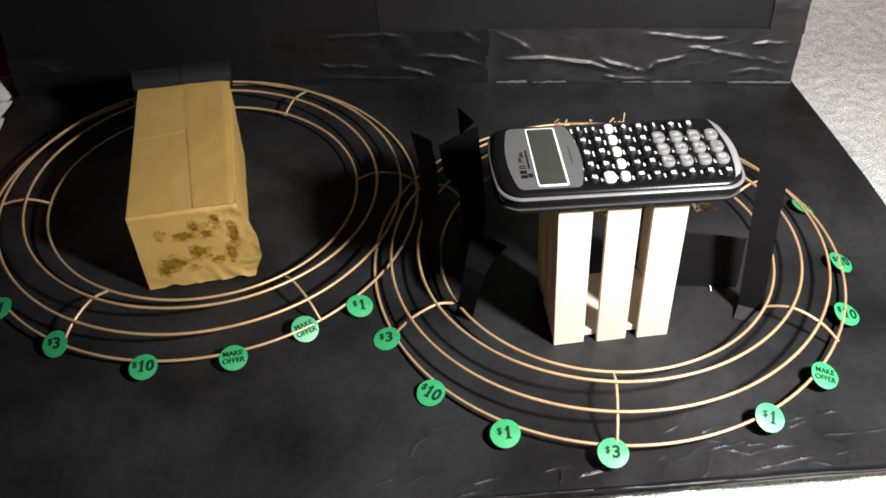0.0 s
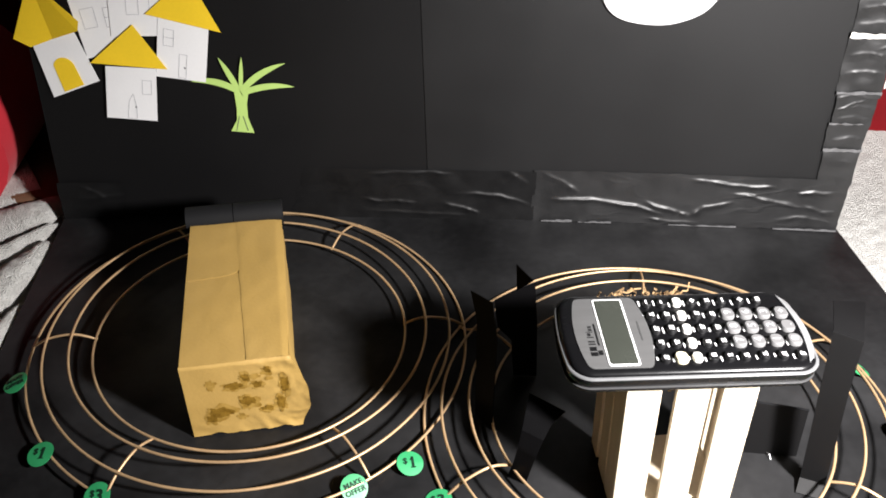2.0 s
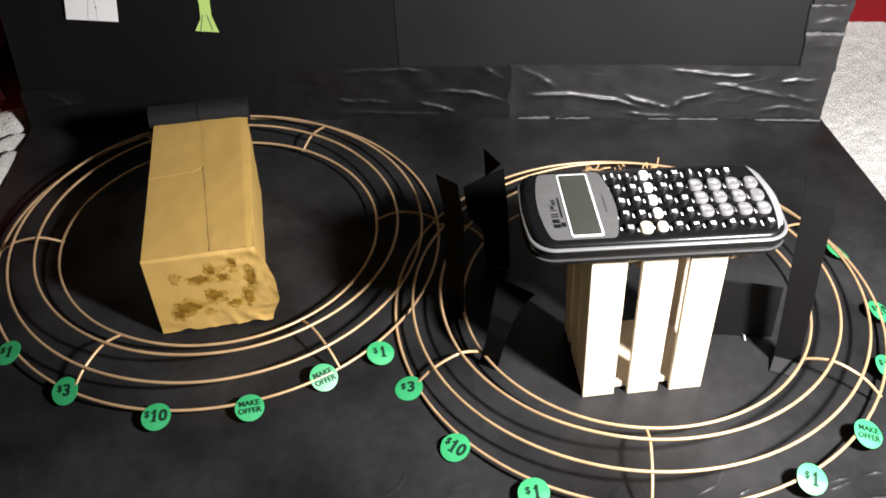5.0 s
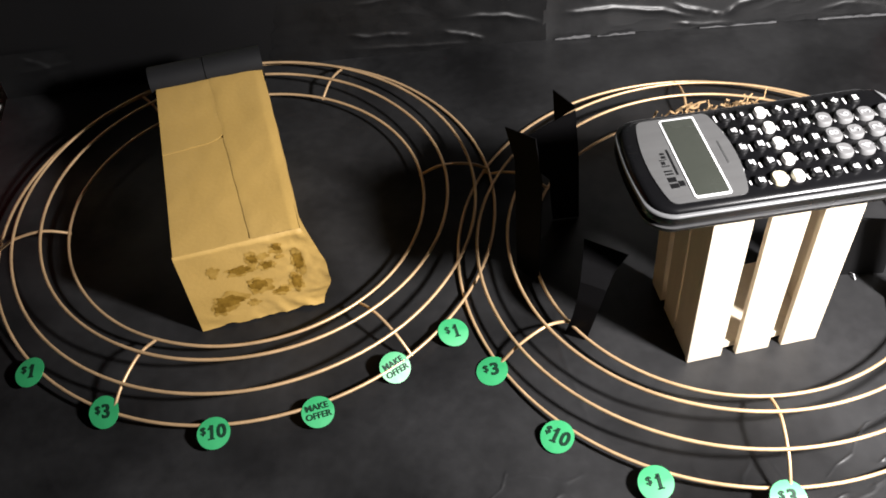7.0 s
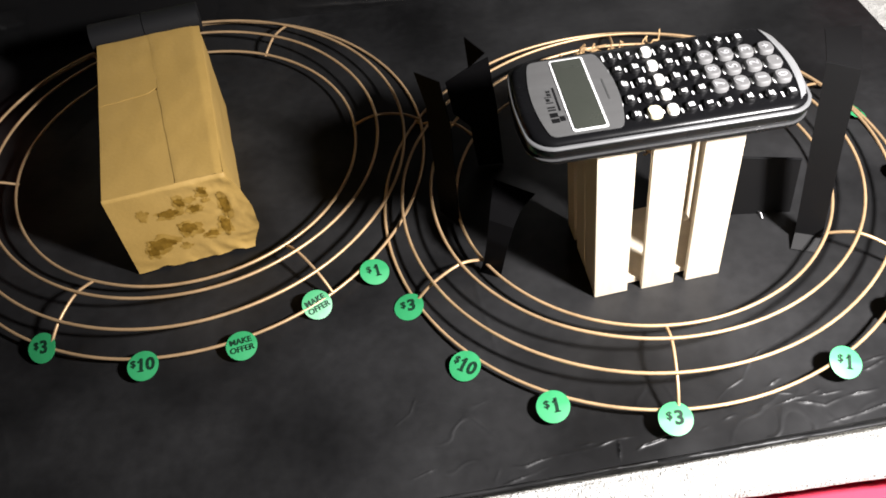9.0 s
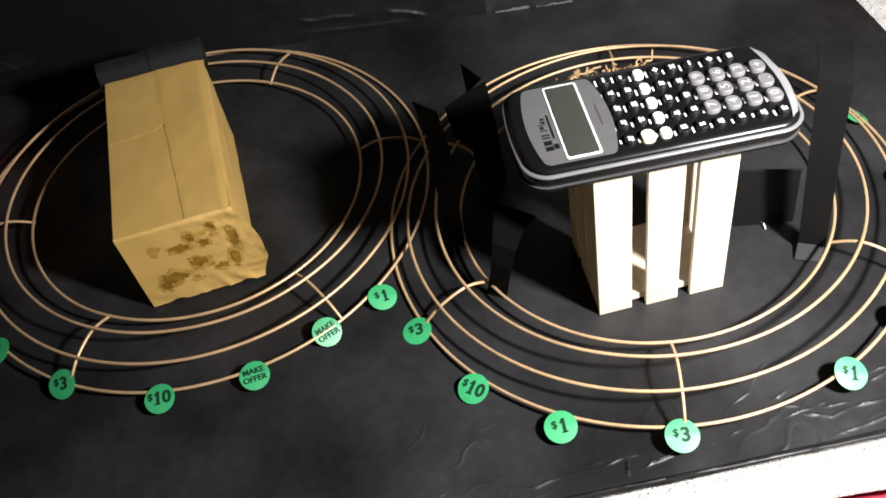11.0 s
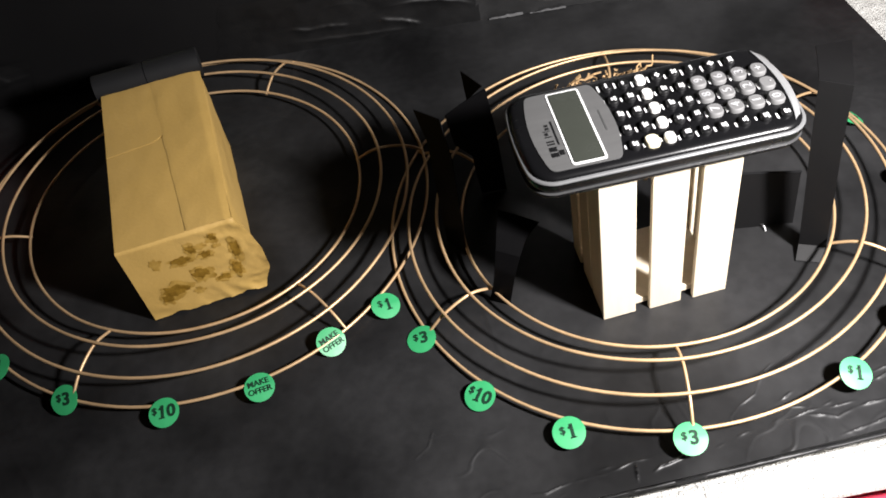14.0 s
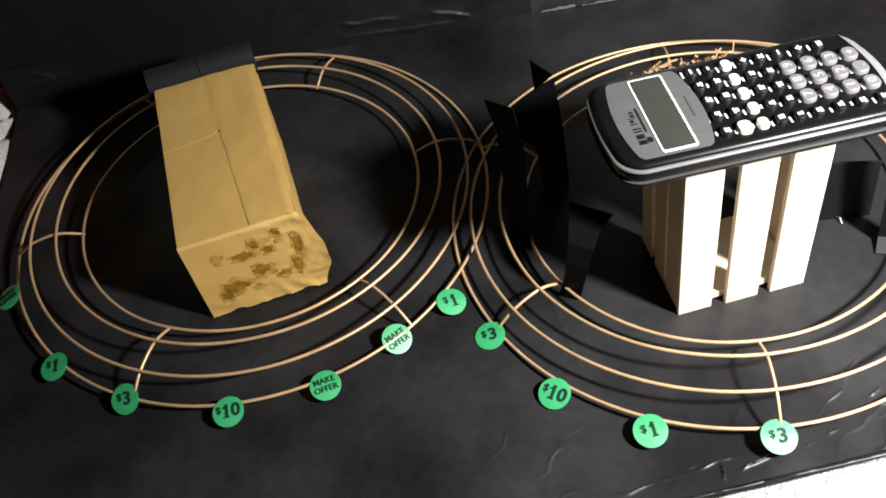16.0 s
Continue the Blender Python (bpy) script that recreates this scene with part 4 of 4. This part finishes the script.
BLOBS = ((-0.0185, 0.0515, 0.0030, 0.0042, 1), (0.0050, 0.0555, 0.0040, 0.0050, 2), (-0.0030, 0.0480, 0.0075, 0.0040, 3), (0.0125, 0.0475, 0.0042, 0.0042, 4), (0.0048, 0.0315, 0.0070, 0.0062, 5), (0.0120, 0.0560, 0.0036, 0.0026, 16),
         (0.0205, 0.0605, 0.0036, 0.0040, 6), (0.0215, 0.0530, 0.0026, 0.0018, 7), (0.0310, 0.0435, 0.0036, 0.0100, 8), (0.0270, 0.0270, 0.0042, 0.0070, 9), (0.0175, 0.0220, 0.0056, 0.0030, 10), (-0.0010, 0.0165, 0.0034, 0.0028, 11), (-0.0150, 0.0230, 0.0105, 0.0072, 12), (-0.0225, 0.0170, 0.0040, 0.0052, 13))
for cx, cz, rx, rz, seed in BLOBS:
    stain(cx, cz, rx * 1.12, rz * 1.12, seed, "stain", 0.0003)
    if rx * rz > 1.3e-5:
        stain(cx + 0.0004, cz + 0.0008, rx * 0.78, rz * 0.78, seed + 20, "stain_dark", 0.0006)

cuff = thing("paper_cuff", PK @ pose(-0.0015, 0.0895, 0.0), "black paper tube behind the wrapped parcel", "paper tube")
for x0, x1, r in ((-0.0385, -0.0006, 0.0108), (0.0000, 0.0395, 0.0112)):
    bm = bmesh.new()
    rings = []
    for i in range(7):
        x = x0 + (x1 - x0) * i / 6
        rings.append([bm.verts.new((x, r * math.cos(a) * (1 + 0.03 * noise.noise(Vector((x * 80, a, r * 900)))), 0.0705 + r * 0.98 * math.sin(a))) for a in [k / 20 * math.tau for k in range(20)]])
    for a, b in zip(rings, rings[1:]):
        for k in range(20):
            bm.faces.new((a[k], a[(k + 1) % 20], b[(k + 1) % 20], b[k]))
    for ring in (rings[0][::-1], rings[-1]):
        bm.faces.new(ring)
    bmesh.ops.recalc_face_normals(bm, faces=bm.faces[:])
    part("tube", bm, "cuff", cuff, "", 50)
part("stem", box(0.060, 0.012, 0.060, 0.001, at=(0, 0.001, 0.0)), "cuff", cuff, "black paper support")

# ---- the crate ----
CR = pose(0.2505, 0.4520, 0, 0, -3.3, 4.7) @ pose(0.0400, 0, 0)
crate = thing("wooden_crate", CR, "small pale pine crate stood on end", "crate")
CH = 0.1275
for x0, x1 in ((-0.0400, -0.0190), (-0.0100, 0.0105), (0.0182, 0.0400)):
    low = 0.0577 * ((x0 + x1) / 2 + 0.040)
    part("slat", box(x1 - x0, 0.0036, CH + low - 0.045 * ((x0 + x1) / 2 + 0.010), 0.0007, at=((x0 + x1) / 2, 0.0018, -low)), "wood", crate)
for side in (-1, 1):
    for y0, y1 in ((0.0040, 0.0225), (0.0242, 0.0410), (0.0470, 0.0620)):
        low = 0.0577 * (side * 0.0372 + 0.040) - 0.0008
        part("side_slat", box(0.0050, y1 - y0, CH + low - 0.0012 - 0.045 * (side * 0.0372 + 0.010), 0.0006, at=(side * 0.0372, (y0 + y1) / 2, -low)), "wood", crate)
for z in (0.0016, CH - 0.0115):
    part("end_board", box(0.0690, 0.0530, 0.0052, 0.0005, at=(0, 0.0040 + 0.0265, z)), "wood", crate)

rnd = random.Random(11)
bm = bmesh.new()
for i in range(150):
    inside = i >= 116
    px = rnd.uniform(-0.014, 0.004) if inside else rnd.uniform(-0.036, 0.018)
    py = rnd.uniform(0.020, 0.050) if inside else rnd.uniform(0.066, 0.105)
    pz = rnd.uniform(0.094, 0.114) if inside else rnd.uniform(0.075, 0.122)
    if not inside:
        top = 0.1215 - 0.79 * (0.4535 + py - 0.55) - 0.0577 * (px + 0.04)
        pz = rnd.uniform(top - 0.032, top - (0.006 if i % 12 == 0 else 0.013))
    if 108 <= i < 116:
        px, py, pz = rnd.uniform(0.068, 0.090), rnd.uniform(0.060, 0.068), rnd.uniform(0.052, 0.064)
    a, step, r = rnd.uniform(0, 6.28), rnd.uniform(0.3, 0.9), rnd.uniform(0.002, 0.005)
    pts, rise = [], rnd.uniform(-0.0016, 0.0016)
    for k in range(9):
        pts.append((px + r * math.cos(a + k * step) + rnd.uniform(-0.0008, 0.0008) + k * 0.0006, py + r * math.sin(a + k * step) * 0.7, pz + rise * k + 0.002 * math.sin(k * 1.3 + a)))
    join(bm, ribbon(pts, (0.1, 0.2, 1), 0.0011, 0.0003))
shreds = part("shredded_paper", bm, "shred", None, "", None, CR)
tagged(shreds, "curly brown shredded paper spilling from the wooden crate", "shredded paper", "", "stuff")


# ---- bent black paper strips round the crate ----
def folded(name, rows, parent, thick=0.0006, material="card_matt", n=6, soft=25):
    """A stiff paper leaf through rows of (left, right) corners."""
    pairs = []
    for (a, b), (c, d) in zip(rows, rows[1:]):
        pairs += [(Vector(a).lerp(Vector(c), k / n), Vector(b).lerp(Vector(d), k / n)) for k in range(n)]
    pairs.append((Vector(rows[-1][0]), Vector(rows[-1][1])))
    bm, rings = bmesh.new(), []
    for i, (a, b) in enumerate(pairs):
        p, q = pairs[max(0, i - 1)], pairs[min(len(pairs) - 1, i + 1)]
        up = ((q[0] + q[1]) - (p[0] + p[1])).cross(b - a).normalized() * thick / 2
        rings.append([bm.verts.new(v) for v in (a - up, b - up, b + up, a + up)])
    for a, b in zip(rings, rings[1:]):
        for k in range(4):
            bm.faces.new((a[k], a[(k + 1) % 4], b[(k + 1) % 4], b[k]))
    bm.faces.new(rings[0][::-1])
    bm.faces.new(rings[-1])
    bmesh.ops.recalc_face_normals(bm, faces=bm.faces[:])
    return part(name, bm, material, parent, "", soft)


tall = thing("paper_strip", pose(0, 0, 0), "upright black paper strip with a folded foot and top", "paper strip", "black paper strips")
folded("foot", [((0.3790, 0.4690, 0.0042), (0.3925, 0.4640, 0.0042)), ((0.3838, 0.4783, 0.0085), (0.3993, 0.4725, 0.0085))], tall)
folded("upright", [((0.3838, 0.4783, 0.0085), (0.3993, 0.4725, 0.0085)), ((0.3800, 0.4808, 0.0480), (0.3957, 0.4750, 0.0480)), ((0.3752, 0.4840, 0.0950), (0.3912, 0.4778, 0.0930)), ((0.3712, 0.4868, 0.1385), (0.3878, 0.4800, 0.1366))], tall)
folded("folded_top", [((0.3713, 0.4872, 0.1388), (0.3879, 0.4804, 0.1369)), ((0.3775, 0.5030, 0.1372), (0.3970, 0.5010, 0.1345)), ((0.3833, 0.5185, 0.1349), (0.4063, 0.5220, 0.1314))], tall)
low_panel = thing("paper_strip", pose(0.334, 0.507, 0, -6, 0, -7), "low black paper panel standing beside the crate", "paper strip", "black paper strips")
part("panel", slab([(0.0, 0.0008), (0.056, 0.0035), (0.054, 0.0480), (0.0, 0.0515)], 0.0006), "card_matt", low_panel)
part("folded_edge", slab([(0.0, 0.0506), (0.054, 0.0471), (0.054, 0.0482), (0.0, 0.0517)], 0.0009), "cuff", low_panel, "slightly paler folded edge", m=pose(0, -0.0006, 0))
# a scrap of paper whose grey partly holds a thin highlight
scrap = thing("paper_scrap", pose(0, 0, 0), "tiny curled scrap of paper on the base, a thin highlight painted grey", "paper scrap")
folded("curl", [((0.3700, 0.4968, 0.0036), (0.3707, 0.4968, 0.0036)), ((0.3694, 0.5000, 0.0060), (0.3702, 0.5000, 0.0060)), ((0.3684, 0.5030, 0.0042), (0.3690, 0.5030, 0.0042))], scrap, 0.0003, "tape_edge")
curl = thing("paper_strip", pose(0, 0, 0), "black paper strip curving down to the base", "paper strip", "black paper strips")
CURL = [((0.1830, 0.4820, 0.0010), (0.1950, 0.4755, 0.0010)), ((0.1860, 0.4800, 0.0200), (0.1975, 0.4738, 0.0200)), ((0.1880, 0.4810, 0.0340), (0.1995, 0.4735, 0.0330)), ((0.1900, 0.4850, 0.0460), (0.2035, 0.4770, 0.0455)), ((0.1925, 0.4940, 0.0540), (0.2090, 0.4845, 0.0525)), ((0.1960, 0.5080, 0.0570), (0.2190, 0.4930, 0.0560))]
folded("foot", CURL[:4], curl, material="paper_black", soft=70)
folded("folded_top", CURL[3:], curl, material="paper_black", soft=70)
tip_a = thing("paper_strip", pose(0.165, 0.535, 0, 0, 0, -53.13), "upright black paper strip with a pointed end", "paper strip", "black paper strips")
part("pointed_end", slab([(-0.0165, 0.1138), (0.0070, 0.1194), (0.0135, 0.0892), (-0.0082, 0.0932)], 0.0006), "paper_black", tip_a)
part("panel", slab([(-0.0082, 0.0932), (0.0135, 0.0892), (0.0150, 0.0005), (-0.0040, 0.0005), (-0.0055, 0.0277)], 0.0006), "paper_black", tip_a)
tip_b = thing("paper_strip", pose(0.19, 0.578, 0), "black paper strip bent up to a sharp point", "paper strip", "black paper strips")
part("panel", slab([(0.003, 0.0005), (0.021, 0.0005), (0.017, 0.056), (0.0122, 0.0955), (0.000, 0.0895), (-0.016, 0.079), (-0.012, 0.052), (-0.001, 0.039), (0.000, 0.025)], 0.0006), "paper_black", tip_b)
part("bent_tip", slab([(-0.003, 0.1117), (0.0155, 0.1091), (-0.0002, 0.0891)], 0.0006), "paper_black", tip_b, m=pose(0, -0.001, 0, 0, 0, -53.13))

# ---- the pocket calculator ----
CA = pose(0.2815, 0.4805, CH + 0.0012, 0, -0.3, 3.2)
calc = thing("pocket_calculator", CA, "black and silver financial calculator lying on a crate", "calculator")
CL, CW = 0.1432, 0.0705


def rounded(l, w, r, bulge=0.0, n=8):
    """An outline in x and y with round corners and bowed ends."""
    pts = []
    for cx, cy, a0 in ((1, 1, 0), (-1, 1, 90), (-1, -1, 180), (1, -1, 270)):
        for k in range(n + 1):
            a = radians(a0 + 90 * k / n)
            x, y = cx * (l / 2 - r) + r * math.cos(a), cy * (w / 2 - r) + r * math.sin(a)
            pts.append([x, y])
    full = []
    for p, q in zip(pts, pts[1:] + pts[:1]):
        full.append(p)
        if abs(p[0] - q[0]) < 1e-6 and abs(p[1] - q[1]) > w * 0.3:
            full += [[p[0], p[1] + (q[1] - p[1]) * k / 10] for k in range(1, 10)]
    for p in full:
        e = max(0.0, 1 - (2 * p[1] / w) ** 2)
        p[0] += bulge * e * (1 if p[0] > 0 else -1)
    return full


def stack(levels):
    """A solid through outlines at rising heights: (outline, z)."""
    bm = bmesh.new()
    rings = [[bm.verts.new((x, y, z)) for x, y in pts] for pts, z in levels]
    for a, b in zip(rings, rings[1:]):
        for k in range(len(a)):
            bm.faces.new((a[k - 1], a[k], b[k], b[k - 1]))
    bm.faces.new(rings[0][::-1])
    bm.faces.new(rings[-1])
    bmesh.ops.recalc_face_normals(bm, faces=bm.faces[:])
    return bm


E1 = 0.0034
TOP = 0.0152


def shell(*levels):
    """The calculator's outline at rising heights, each drawn in by so much at the ends and along the sides."""
    bm = stack([(rounded(CL - 2 * ends, CW - 2 * sides, max(0.004, 0.0125 - max(ends, sides)), E1), z) for ends, sides, z in levels])
    bm.transform(pose(-0.0032, 0, 0))
    return bm


part("cover", shell((0.0060, 0.0060, 0.0), (0.0016, 0.0018, 0.0009), (0.0006, 0.0008, 0.0030), (0.0008, 0.0010, 0.0040), (0.0016, 0.0018, 0.0043)), "shell", calc, "black slide cover under the case", 40)
part("cover_edge", shell((0.0009, 0.0011, 0.0038), (0.0004, 0.0006, 0.0040), (0.0004, 0.0006, 0.0042), (0.0011, 0.0013, 0.0044)), "seam", calc, "thin grey seam between case and cover", 40)
part("case", shell((0.0020, 0.0020, 0.0042), (0.0014, 0.0016, 0.0050), (0.0005, 0.0006, 0.0075), (0.0004, 0.0004, 0.0115)), "shell", calc, "glossy black case back", 40)
part("rim", shell((0.0006, 0.0006, 0.0113), (0.0, 0.0, 0.0116), (0.0001, 0.0001, 0.0121), (0.0007, 0.0007, 0.0126), (0.0020, 0.0020, 0.0127)), "rim", calc, "silver rim", 40)
part("face", shell((0.0016, 0.0016, 0.0120), (0.0019, 0.0019, 0.0131), (0.0025, 0.0027, 0.0142), (0.0036, 0.0042, 0.0149), (0.0050, 0.0058, TOP)), "shell", calc, "glossy black face", 40)


def plate(outline, z0, z1):
    return stack([(outline, z0), (outline, z1)])


def bowed(x0, x1, w0, w1, bulge0, bulge1, n=12):
    """A plate between two bowed ends."""
    left = [(x0 + bulge0 * (1 - (2 * k / n - 1) ** 2), w0 * (0.5 - k / n)) for k in range(n + 1)]
    right = [(x1 + bulge1 * (1 - (2 * k / n - 1) ** 2), w1 * (k / n - 0.5)) for k in range(n + 1)]
    return left + right


def rounded_plate(points, r, n=5):
    """An outline with its sharp corners rounded."""
    out = []
    for k, p in enumerate(points):
        a, p, b = Vector(points[k - 1]), Vector(p), Vector(points[(k + 1) % len(points)])
        u, v = (a - p).normalized(), (b - p).normalized()
        if u.dot(v) < -0.8:
            out.append(tuple(p))
            continue
        for i in range(n + 1):
            f = i / n
            out.append(tuple((1 - f) ** 2 * (p + u * r) + 2 * f * (1 - f) * p + f * f * (p + v * r)))
    return out


part("bezel", plate(rounded_plate(bowed(-0.0645, -0.0280, 0.0585, 0.0590, -0.0040, 0.0045, 8), 0.0034), TOP - 0.0005, TOP + 0.0005), "bezel", calc, "grey display plate")
part("end_trim", stack([(bowed(0.0618, 0.0672, 0.0600, 0.0500, 0.0042, 0.0046, 16), 0.0105), (bowed(0.0618, 0.0671, 0.0600, 0.0500, 0.0042, 0.0046, 16), 0.0128), (bowed(0.0618, 0.0662, 0.0590, 0.0500, 0.0042, 0.0046, 16), 0.0148), (bowed(0.0620, 0.0648, 0.0575, 0.0490, 0.0042, 0.0048, 16), TOP + 0.0006)]), "silver", calc, "silver end band", 50)
display_frame = part("display_frame", plate(rounded(0.0182, 0.0556, 0.0014), TOP + 0.0005, TOP + 0.0009), "print", calc, "white display frame", m=pose(-0.0442, 0.0, 0))
part("display", plate(rounded(0.0160, 0.0534, 0.0010), TOP + 0.0009, TOP + 0.0012), "lcd", display_frame, "blank dark grey display")
bm = bmesh.new()
for x, y0, y1, w in ((-0.0594, -0.0185, -0.0160, 0.0040), (-0.0594, -0.0152, -0.0126, 0.0040), (-0.0594, -0.0112, -0.0104, 0.0040), (-0.0594, -0.0096, -0.0088, 0.0040), (-0.0594, -0.0066, -0.0060, 0.0038), (-0.0599, -0.0054, -0.0036, 0.0018), (-0.0594, -0.0030, -0.0026, 0.0038), (-0.0586, -0.0020, -0.0006, 0.0020), (-0.0586, 0.0000, 0.0012, 0.0020), (-0.0556, -0.0120, 0.0030, 0.0010), (-0.0556, -0.0180, -0.0150, 0.0026)):
    box(w, (y1 - y0) * 1.2, 0.0002, at=(x - 0.0004, (y0 + y1) * 0.625 + 0.0035, TOP + 0.0005), bm=bm)
part("maker_marks", bm, "key_black", calc, "unreadable dark print")
bm = bmesh.new()
box(0.0008, 0.016, 0.0002, at=(-0.0296, 0.0, TOP + 0.0005), bm=bm)
part("model_mark", bm, "bezel_print", calc, "unreadable dark print")


def key_mesh(name, l, w, h, material):
    r = min(l, w) * 0.42
    return mesh_of(name, stack([(rounded(l, w, r, 0, 4), -0.0004), (rounded(l, w, r, 0, 4), h * 0.7), (rounded(l * 0.86, w * 0.86, r * 0.86, 0, 4), h)]), material, 40)


ROWS_AT = (-0.0200, -0.0108, -0.0016, 0.0076, 0.0169, 0.0264, 0.0374, 0.0484, 0.0592)
KEYCAPS = {"black": key_mesh("key", 0.0052, 0.0066, 0.0022, "key_black"), "white": key_mesh("key", 0.0056, 0.0068, 0.0024, "key_white"), "cream": key_mesh("key", 0.0074, 0.0084, 0.0024, "key_cream"), "digit": key_mesh("key", 0.0083, 0.0090, 0.0026, "key_grey")}
legend = bmesh.new()
digits = bmesh.new()
rnd = random.Random(3)
for row in range(9):
    for col in range(5):
        x, y = ROWS_AT[row], -0.0234 + 0.0117 * col
        kind = "black"
        if row == 2:
            kind = "white"
        elif row == 1 and col == 0:
            kind = "cream"
        elif row >= 5 and 1 <= col <= 3:
            kind = "digit"
        if row == 8 and col == 4:
            continue
        key = new("key", KEYCAPS[kind])
        key.parent = calc
        key.matrix_local = pose(x, y, TOP)
        if kind != "black":
            key["label"] = {"white": "white key", "cream": "cream key", "digit": "silver number key"}[kind]
        elif col == 4 and row >= 3:
            join(legend, letters("\u00f7\u00d7\u2212+="[row - 3], 0.0062, 0.00022), pose(x + 0.0006, y, TOP + 0.0023, 0, 0, 90))
        else:
            for k in range(2 if col < 4 else 1):
                box(rnd.uniform(0.0009, 0.0014), rnd.uniform(0.0018, 0.0036), 0.00015, at=(x - 0.0006 + 0.0016 * k, y + rnd.uniform(-0.0006, 0.0006), TOP + 0.0022), bm=legend)
        box(0.0009, rnd.uniform(0.0024, 0.0046), 0.00015, at=(x - 0.0046, y + rnd.uniform(-0.001, 0.001), TOP), bm=legend)
part("key_print", legend, "print", calc, "tiny unreadable white key print")
NUMBERS = [["7", "8", "9"], ["4", "5", "6"], ["1", "2", "3"], ["0", ".", "+"]]
for i, line in enumerate(NUMBERS):
    for j, word in enumerate(line):
        join(digits, letters(word, 0.0068), pose(ROWS_AT[5 + i], -0.0234 + 0.0117 * (1 + j), TOP + 0.0028, 0, 0, 90))
part("key_numbers", digits, "key_ink", calc, "pale numbers on the keys")
